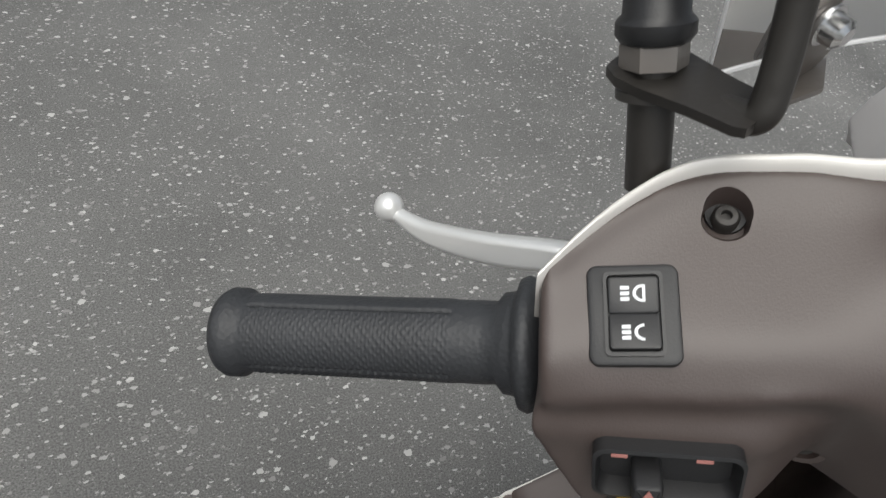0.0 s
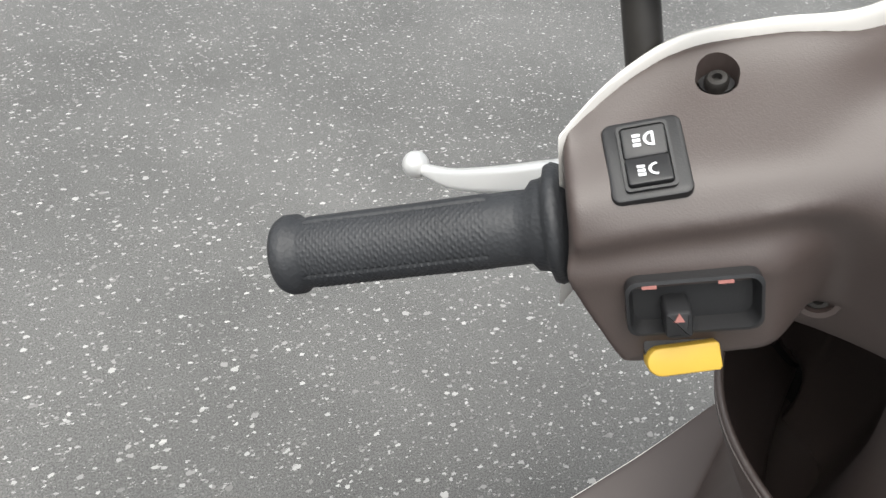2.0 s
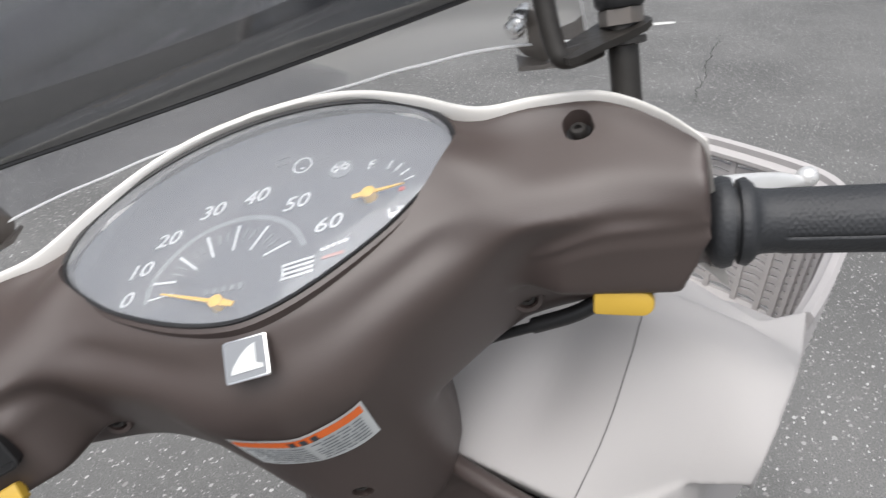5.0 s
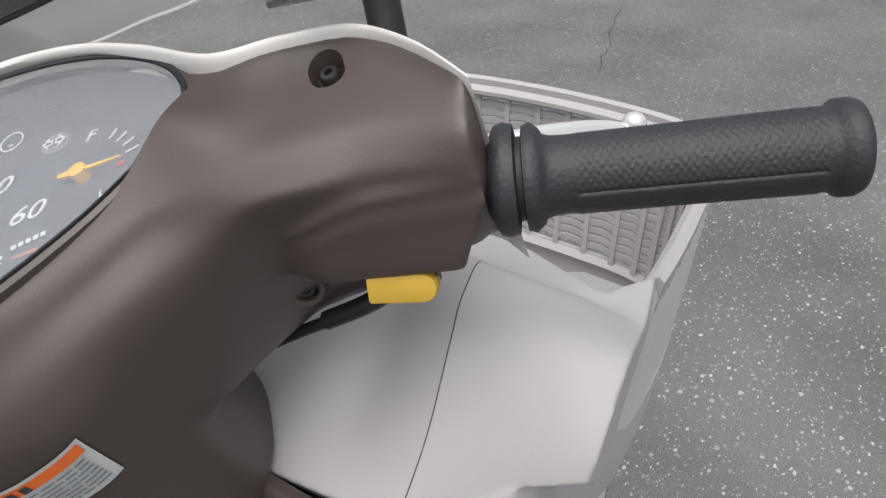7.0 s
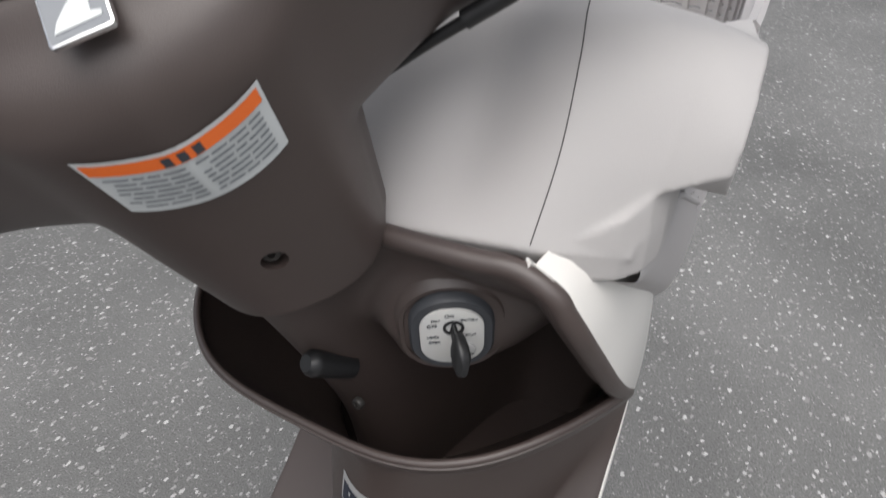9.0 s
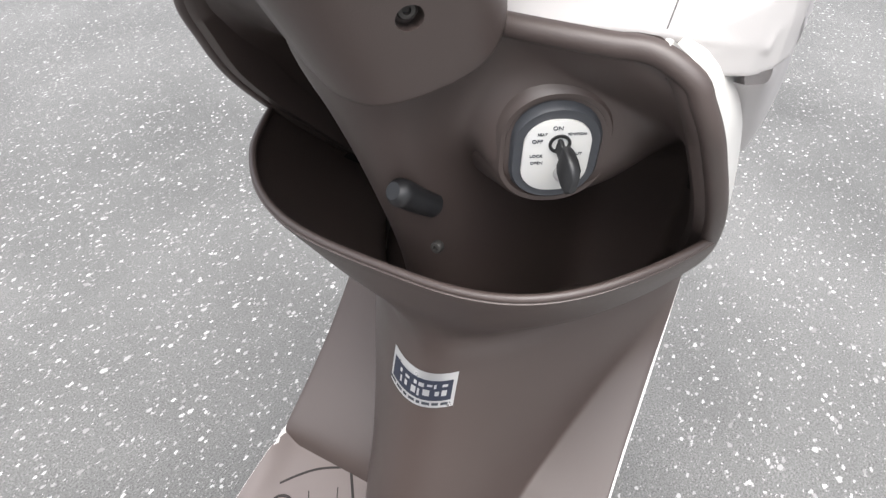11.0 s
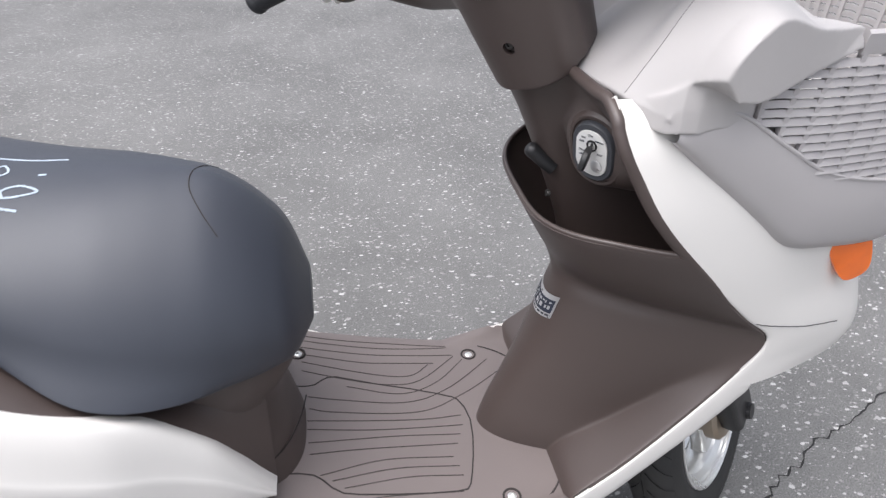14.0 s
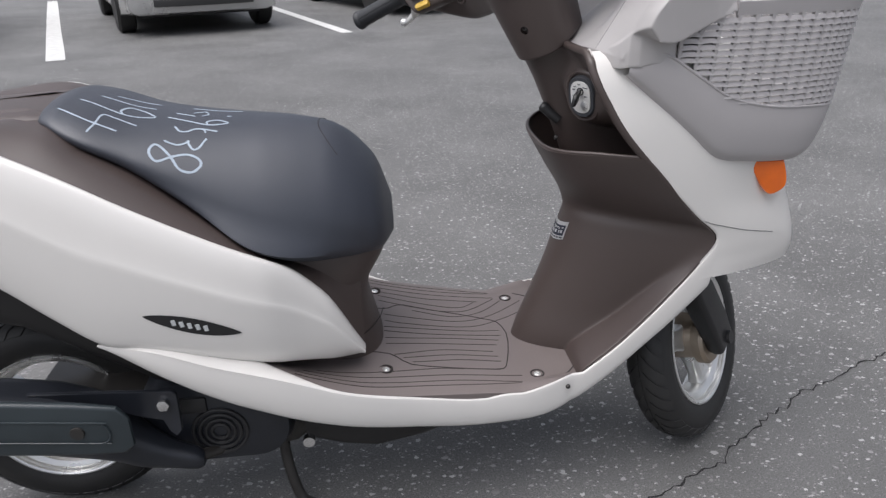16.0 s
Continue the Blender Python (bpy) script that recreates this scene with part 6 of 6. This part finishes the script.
for sgn in (1, -1):
    rows = []
    for k in range(101):
        x = -1.12 + .830 * k / 100
        t, b, w, ty = COV_T(x), COV_B(x), COV_W(x), COV_Y(x)
        h = t - b
        top = spl([(ty - .022, t - .006, 0), (ty - .008, t + .0005, 0), (ty, t - .002, 0), (ty + (w - ty) * .5, t - .12 * h, 0), (w - .002, t - .30 * h, 0), (w, t - .345 * h, 0)], 20)
        low = spl([(w, t - .345 * h, 0), (w + .0005, t - .40 * h, 0), (w - .003, t - .68 * h, 0), (w - .013, b + .06 * h, 0), (w - .022, b, 0), (w - .028, b + .003, 0)], 16)
        rows.append([Vector((x, sgn * p.x, p.y)) for p in top + low[1:]])
    sc = part("side_cover", loft(rows, False, False), WHITE, scooter, "glossy white rear side cover")
    sd = sc.modifiers.new("solid", "SOLIDIFY")
    sd.thickness, sd.offset = 0.003, 0
    bake(sc)

    def on_cover(x, v, lift):
        t, b, w = COV_T(x), COV_B(x), COV_W(x)
        h = t - b
        y = tab((.0, .12, .30, .345, .68, .95), (COV_Y(x), (COV_Y(x) + w) / 2, w - .002, w, w - .003, w - .013))(v)
        return Vector((x, sgn * (y + lift), t - v * h))

    # almond-shaped emblem with plain bars in place of the name
    up, lo, mid = [], [], []
    for k in range(25):
        s = k / 24
        x = -.592 + .130 * s
        zc = .4960 - .0435 * s
        hh = .0135 * math.sin(math.pi * s)**.75
        for dst, dz in ((up, hh), (lo, -hh * 1.05), (mid, 0)):
            z = zc + dz
            t, b = COV_T(x), COV_B(x)
            dst.append(on_cover(x, (t - z) / (t - b), .0022))
    em = part("emblem", loft([lo, mid, up], False, False), BLACK, sc, "black almond emblem with pale plain marks", False)
    for i in range(5):
        x = -.551 + .0105 * i
        zc = .4960 - .0435 * (x + .592) / .130
        t, b = COV_T(x), COV_B(x)
        part("emblem_bar", strip([on_cover(x, (t - zc + .0045) / (t - b), .0034), on_cover(x - .0012, (t - zc - .0045) / (t - b), .0034)], .0055, .0005, None, (0, sgn, 0)), LABEL, em, "", False)
    # brown trim between seat and cover
    rows = []
    for k in range(91):
        x = -1.05 + .760 * k / 90
        xs = max(x, -.70)
        back = max(0.0, min(1.0, (-.66 - x) / .10))
        sy, sz = SEAT_W(xs) * .90, SEAT_B(xs) + .010
        ty, tz = sy * (1 - back) + .085 * back, sz * (1 - back) + (.749 + .09 * min(0, x + .75)) * back
        ly, lz = COV_Y(x) - .004, COV_T(x) - .003
        if x > -.44:
            q = (x + .44) / .15
            ty, tz = ty * (1 - q) + .108 * q, tz * (1 - .2 * q) + .44 * .2 * q
            ly -= .030 * q * q * q
            ty -= .020 * q**4
        rows.append([Vector((x, sgn * p.x, p.y)) for p in spl([(ty - .03, tz + .006, 0), (ty, tz, 0), (ty * .42 + ly * .58, tz * .45 + lz * .55 + .011 - .010 * max(0.0, min(1.0, (x + .48) / .06)), 0), (ly, lz + .001, 0), (ly + .003, lz - .016, 0)], 18)])
    part("seat_trim", loft(rows, False, False), BROWN, scooter, "brown trim under the saddle")

# front of the seat base
rings = []
for z, xf, xr, w in ((.290, -.252, -.50, .118), (.315, -.259, -.50, .120), (.36, -.270, -.50, .122), (.40, -.277, -.52, .124), (.44, -.272, -.54, .128), (.48, -.250, -.56, .134), (.51, -.238, -.58, .134), (.53, -.242, -.60, .130)):
    ring = []
    c, hx = (xf + xr) / 2, (xf - xr) / 2
    for k in range(48):
        a = 2 * math.pi * k / 48
        ca, sa = math.cos(a), math.sin(a)
        ring.append(Vector((c + hx * math.copysign(abs(ca)**.7, ca), w * math.copysign(abs(sa)**.75, sa), z)))
    rings.append(ring)
rr = []
for k in range(48):
    rr.append(spl([r[k] for r in rings], 30))
post = part("seat_base", loft([[rr[k][j] for k in range(48)] for j in range(30)]), BROWN, scooter, "brown plastic panel below the saddle")
part("base_seam", tube([(-.2535, .03, .330), (-.262, -.03, .345), (-.285, -.085, .350), (-.330, -.118, .345)], .0010, 6), GROOVE, post)
# tail
rings = []
for x, w, t, b in ((-.70, .10, .742, .62), (-.74, .115, .752, .62), (-.86, .125, .745, .62), (-.98, .12, .735, .64), (-1.08, .09, .725, .66), (-1.13, .04, .712, .68)):
    rings.append([Vector((x, y, (t + b) / 2 + z)) for y, z in rrect(2 * w, t - b, .03, 5)])
part("tail_cowl", loft(rings), BROWN, scooter, "brown tail cowl behind the saddle")
# dark well above the rear wheel
rings = []
for x, w, t, b in ((-1.05, .10, .66, .47), (-.80, .15, .62, .43), (-.62, .17, .52, .33), (-.45, .17, .44, .27)):
    rings.append([Vector((x, y, (t + b) / 2 + z)) for y, z in rrect(2 * w, t - b, .03, 4)])
part("rear_mudguard", loft(rings), INNER, scooter, "black inner rear mudguard")


# the lower wing of the leg shield stands out a little further on the left
for ob in [o for o in bpy.data.objects if o.type == "MESH" and o.name.split(".")[0] in ("leg_shield", "edge_roll", "side_skirt", "front_panel", "floorboard")]:
    for v in ob.data.vertices:
        if v.co.y > .10 and v.co.x > -.03:
            g = min(1.0, (v.co.y - .10) / .05) * max(0.0, min(1.0, (v.co.x + .03) / .10)) * max(0.0, min(1.0, (.53 - v.co.z) / .09)) * max(0.0, min(1.0, (.34 - v.co.x) / .08))
            v.co.y += .026 * g


# ---- wheels ----
def wheel(name, m, label, lean=1):
    """A wheel about its own y axis, radius 0.207."""
    g = bmesh.new()
    prof = [(-.030, .136), (-.040, .150), (-.042, .166), (-.038, .184), (-.028, .198), (-.012, .206), (.012, .206), (.028, .198), (.038, .184), (.042, .166), (.040, .150), (.030, .136)]
    lathe(prof, (0, 0, 0), (0, 1, 0), 72, g, False)
    g.transform(m)
    w = part(name, g, RUBBER, scooter, label)
    for k in range(40):
        for s in (1, -1):
            a = 2 * math.pi * (k + (.5 if s > 0 else 0)) / 40
            rings = []
            for j in range(5):
                t = j / 4
                y = s * (.0035 + .0325 * t)
                r = tab((0, .012, .028, .038), (.2060, .2058, .1980, .1840))(abs(y))
                aa = a + .20 * t
                half = .064 * (1 - .06 * t)
                n = Vector((math.cos(aa), s * .9 * t * t, math.sin(aa))).normalized()
                lo = [Vector((r * math.cos(aa + q), y, r * math.sin(aa + q))) for q in (-half, half)]
                rings.append([m @ (lo[0] - n * .002), m @ (lo[0] + n * .0022), m @ (lo[1] + n * .0022), m @ (lo[1] - n * .002)])
            part("tread_block", loft(rings), RUBBER, w, "", True, 30)
    r = bmesh.new()
    side = [(.0330, .1405), (.0365, .1400), (.0375, .1365), (.0350, .1335), (.0310, .1325), (.0300, .1285), (.0262, .1275), (.0240, .1230), (.0200, .1180), (.0110, .1140)]
    lathe([(-y, q) for y, q in side] + [(y, q) for y, q in side[::-1]], (0, 0, 0), (0, 1, 0), 96, r, False)
    r.transform(m)
    rim = part("rim", r, ALU, w, "bright cast aluminium rim with a stepped edge", True, 25)
    for k in range(3):
        sp = bmesh.new()
        a = 2 * math.pi * k / 3 + .5
        rings = []
        for rr_, hw, th in ((.030, .030, .018), (.060, .023, .0145), (.090, .022, .0125), (.108, .026, .014), (.120, .036, .016)):
            c = Vector((rr_ * math.cos(a), 0, rr_ * math.sin(a)))
            tn = Vector((-math.sin(a), 0, math.cos(a)))
            rings.append([c + tn * x + Vector((0, y, 0)) for x, y in rrect(2 * hw, 2 * th, th * .5, 3)])
        loft(rings, True, True, sp)
        sp.transform(m)
        spoke = part("spoke", sp, ALU, w, "broad cast spoke")
        for s in (1, -1):
            c = Vector((.084 * math.cos(a), s * .0118, .084 * math.sin(a)))
            ra, tn = Vector((math.cos(a), 0, math.sin(a))), Vector((-math.sin(a), 0, math.cos(a)))
            rec = loft([[m @ (c + ra * x + tn * z + Vector((0, s * q, 0))) for x, z in rrect(lx * f, lz * f, .006 * f, 4)] for f, q, lx, lz in ((1.0, .0016, .042, .022), (.88, .0024, .042, .022), (.80, .0010, .042, .022))], True, False)
            part("spoke_recess", rec, ALU, spoke)
    h = lathe([(-.050, .012), (-.050, .030), (-.030, .046), (.030, .050), (.050, .046), (.054, .020)], (0, 0, 0), (0, 1, 0), 40)
    h.transform(m)
    part("hub", h, DRUM, w, "dull cast hub")
    return w


FW = SM @ Matrix.Translation((.060, 0, -.880))
front_wheel = wheel("front_wheel", FW, "front tyre with worn block tread")
dr = lathe([(-.012, .000), (-.012, .050), (-.006, .056), (.010, .056)], (0, -.045, 0), (0, 1, 0), 40)
dr.transform(FW)
part("brake_panel", dr, DRUM, front_wheel, "dull brake panel")
ax = lathe([(-.034, .006), (-.034, .013), (-.014, .015), (-.014, .018), (.0, .018)], (0, -.062, 0), (0, 1, 0), 18)
ax.transform(FW)
part("axle_nut", ax, BLACK, front_wheel)
for sgn in (1, -1):
    leg = bmesh.new()
    rings = []
    for u, c, hx, hy in ((-.893, .030, .028, .012), (-.880, .030, .034, .018), (-.82, .024, .037, .020), (-.74, .010, .036, .021), (-.66, .0, .026, .019), (-.55, -.002, .024, .018)):
        rings.append([Vector((c + .027 + x, sgn * .071 + y, u - .008)) for x, y in rrect(2 * hx, 2 * hy, .010, 4)])
    loft(rings, True, True, leg)
    spart("fork_leg", leg, BLACK, None, "black front fork leg")
spart("front_mudguard", loft([[Vector((.060 + (.222) * math.cos(a), y, -.880 + (.222 - .4 * y * y / .05) * math.sin(a))) for y in [-.05 + .1 * i / 8 for i in range(9)]] for a in [radians(15 + 105 * k / 24) for k in range(25)]], False, False), BLACK, None, "black front mudguard")
spart("steering_tube", lathe([(-.56, .026), (-.16, .026)], (0, 0, 0), (0, 0, 1), 24), BLACK, None)

RW = Matrix.Translation((-.842, -.008, .194)) @ Matrix.Scale(.94, 4)
rear_wheel = wheel("rear_wheel", RW, "rear tyre")

# ---- engine, exhaust, stand ----
mf = []
for x, z, hy, hz in ((-.566, .186, .010, .009), (-.578, .190, .017, .017), (-.615, .204, .022, .022), (-.655, .228, .032, .034), (-.695, .264, .046, .046), (-.75, .286, .052, .050), (-.80, .298, .054, .051), (-.95, .318, .055, .054), (-1.10, .338, .052, .054), (-1.14, .342, .036, .040)):
    mf.append([Vector((x, -.178 + y, z + zz)) for y, zz in rrect(2 * hy, 2 * hz, min(hy, hz) * .75, 6)])
muf = part("exhaust_muffler", loft([[rr2[j] for rr2 in [spl([r[k] for r in mf], 40) for k in range(len(mf[0]))]] for j in range(40)]), MUFFLER, scooter, "black exhaust muffler with a heat shield")
hs = []
for x, z, hy, hz in ((-.648, .296, .004, .026), (-.662, .300, .006, .042), (-.72, .307, .007, .047), (-.86, .324, .007, .048), (-1.05, .346, .006, .040)):
    hs.append([Vector((x, -.230 + y, z + zz)) for y, zz in rrect(2 * hy, 2 * hz, hy * .9, 4)])
part("heat_shield", loft(hs), HEAT, muf, "dull blue-grey heat shield with a pressed oval")
part("shield_bolt", lathe([(0, .011), (.003, .010), (.003, .006)], (-.722, -.237, .305), (0, -1, 0), 20), DARK, muf)
rib = bmesh.new()
P = [Vector((-.676 + x, -.2380, .300 + y + .12 * -x)) for x, y in rrect(.24, .038, .018, 6, -.12)]
tube(P + [P[0]], .0015, 6, rib, 90)
part("shield_rib", rib, HEAT, muf)
plt = [(-.80, .352), (-.70, .344), (-.592, .338), (-.584, .330), (-.586, .262), (-.596, .250), (-.606, .262), (-.610, .286), (-.640, .292), (-.680, .312), (-.80, .322)]
bm = loft([[Vector((x, y, z)) for x, z in plt] for y in (-.196, -.188)])
bmesh.ops.bevel(bm, geom=bm.edges[:], offset=.0015, segments=1, affect="EDGES")
part("muffler_bracket", bm, MUFFLER, muf, "black sheet bracket over the muffler")
part("exhaust_pipe", tube([(-.58, -.176, .190), (-.54, -.14, .176), (-.46, -.08, .172), (-.40, -.02, .19)], .010, 14), DARK, muf, "dark exhaust pipe")
eng = []
for y, s in ((-.150, .80), (-.145, .93), (-.12, 1.0), (.10, 1.0), (.14, .8)):
    eng.append([Vector((-.545 + x * s, y, .235 + z * s)) for x, z in rrect(.25, .17, .06, 7)])
engine = part("engine", loft(eng), MUFFLER, scooter, "black engine cowl with a round fan grille")
fan = bmesh.new()
for r_ in (.014, .024, .034, .044):
    tube([Vector((-.541 + r_ * math.cos(2 * math.pi * k / 24), -.151, .218 + r_ * math.sin(2 * math.pi * k / 24))) for k in range(25)], .0035, 8, fan, 60)
part("fan_grille", fan, BLACK, engine, "round ribbed fan grille")
part("engine_case", loft([[Vector((x, y, z)) for y, z in rrect(w, h, .02, 4, -.02, c)] for x, w, h, c in ((-.86, .16, .10, .215), (-.70, .20, .13, .22), (-.55, .22, .15, .21), (-.42, .20, .10, .20), (-.36, .12, .06, .205))]), DARK, engine)
part("engine_bolt", lathe([(0, .010), (.006, .010), (.007, .007)], (-.606, -.197, .315), (0, -1, 0), 6), CHROME, engine, "bright hexagon bolt")
part("engine_bracket", box(-.60, -.150, .275, .09, .010, .030, .004), BLACK, engine)
stand = bmesh.new()
for s in (1, -1):
    tube([(-.44, s * .075, .195), (-.45, s * .09, .12), (-.43, s * .115, .03), (-.40, s * .125, .010)], .010, 12, stand)
tube([(-.44, -.075, .190), (-.44, .075, .190)], .011, 12, stand, 8)
part("center_stand", stand, DARK, scooter, "dark steel centre stand, down")
part("stand_spring_bolt", lathe([(0, .010), (.012, .010)], (-.394, -.168, .200), (0, -1, 0), 14), CHROME, scooter)
belly = []
for x, w, t, b in ((-.40, .15, .26, .180), (-.34, .160, .255, .166), (-.28, .160, .24, .155), (-.20, .155, .23, .166), (-.12, .15, .22, .188), (-.07, .13, .215, .194)):
    belly.append([Vector((x, y, (t + b) / 2 + z)) for y, z in rrect(2 * w, t - b, .02, 4)])
part("belly_pan", loft(belly), INNER, scooter, "black belly pan")


# ---- parked cars across the lot ----
def car(name, at, turn, paint, label):
    e = tagged(new(name), label, "car", "cars parked in the bays")
    e.matrix_world = Matrix.Translation((*at, 0)) @ Matrix.Rotation(radians(turn), 4, "Z") @ Matrix.Scale(1.06, 4)

    def add(nm, bm, mat, parent=None, lab=""):
        return part(nm, bm, mat, parent or e, lab)

    # x along the car, nose at x = 0, tail at x = 3.9
    prof = [(0.02, .30, .52, .62), (.06, .22, .64, .76), (.30, .20, .74, .82), (.95, .20, .88, .84), (1.5, .20, .94, .84), (3.0, .20, .95, .84), (3.6, .22, .93, .82), (3.86, .30, .80, .74)]
    rings = []
    for x, b, t, w in prof:
        rings.append([Vector((x, y, (t + b) / 2 + z)) for y, z in rrect(2 * w, t - b, .10, 6)])
    body = add("body", loft(rings), paint, None, "")
    rings = []
    for x, t, w in ((.95, .88, .74), (1.55, 1.38, .62), (2.0, 1.46, .60), (2.9, 1.46, .60), (3.5, 1.20, .62), (3.75, .92, .66)):
        rings.append([Vector((x, y, z)) for y, z in ((-w - .08, .86), (-w, t - .06), (-w + .10, t), (w - .10, t), (w, t - .06), (w + .08, .86))])
    add("cabin", loft(rings), CAR_GLASS)
    bump = []
    for k in range(31):
        s = -1 + 2 * k / 30
        x = -.04 + .26 * abs(s)**3.2
        bump.append([Vector((x + dx, s * .83, z)) for dx, z in ((.03, .60), (-.015, .56), (-.03, .46), (-.02, .34), (.02, .235), (.10, .215), (.14, .40), (.12, .58))])
    bumper = add("front_bumper", loft(bump), paint)
    slot = []
    for k in range(25):
        s = -1 + 2 * k / 24
        x = -.072 + .26 * abs(s * .62)**3.2
        slot.append([Vector((x, s * .52, .372)), Vector((x - .004, s * .52, .352)), Vector((x + .004, s * .52, .30)), Vector((x + .05, s * .52, .30)), Vector((x + .05, s * .52, .372))])
    add("lower_grille", loft(slot), CAR_TRIM, bumper)
    add("grille", box(.02, 0, .60, .05, .62, .075, .01), CAR_TRIM, bumper)
    add("number_plate", box(-.085, 0, .485, .012, .34, .16, .004), LABEL, bumper, "blank pale plate")
    for s in (1, -1):
        lamp_ = []
        for x, y0, y1, z0, z1 in ((.04, .38, .70, .58, .70), (.14, .40, .78, .58, .74), (.34, .50, .81, .62, .76)):
            lamp_.append([Vector((x, s * y0, z0)), Vector((x, s * y1, z0)), Vector((x, s * y1, z1)), Vector((x, s * y0, z1))])
        add("headlight", loft(lamp_), SILVER)
    for x in (.72, 3.15):
        for s in (1, -1):
            tw = lathe([(-.09, .20), (-.095, .27), (-.07, .300), (.07, .300), (.095, .27), (.09, .20)], (x, s * .76, .30), (0, 1, 0), 36)
            wl = add("wheel", tw, RUBBER)
            add("rim", lathe([(-.075, .205), (-.07, .17), (-.04, .10), (-.06, .04), (.06, .04), (.04, .10), (.07, .17), (.075, .205)], (x, s * .76, .30), (0, 1, 0), 30), ALU, wl)
    add("underbody", box(1.95, 0, .24, 3.4, 1.3, .12, .02), CAR_TRIM)
    return e


car("parked_car", (-1.96, 7.42), 111.5, CAR_SILVER, "silver compact car with white plate, parked in a bay")
car("parked_car", (-5.10, 6.05), 111.5, CAR_DARK, "dark hatchback car parked in a bay")
car("parked_car", (1.05, 8.9), 111.5, CAR_DARK, "dark hatchback car parked farther along the row")
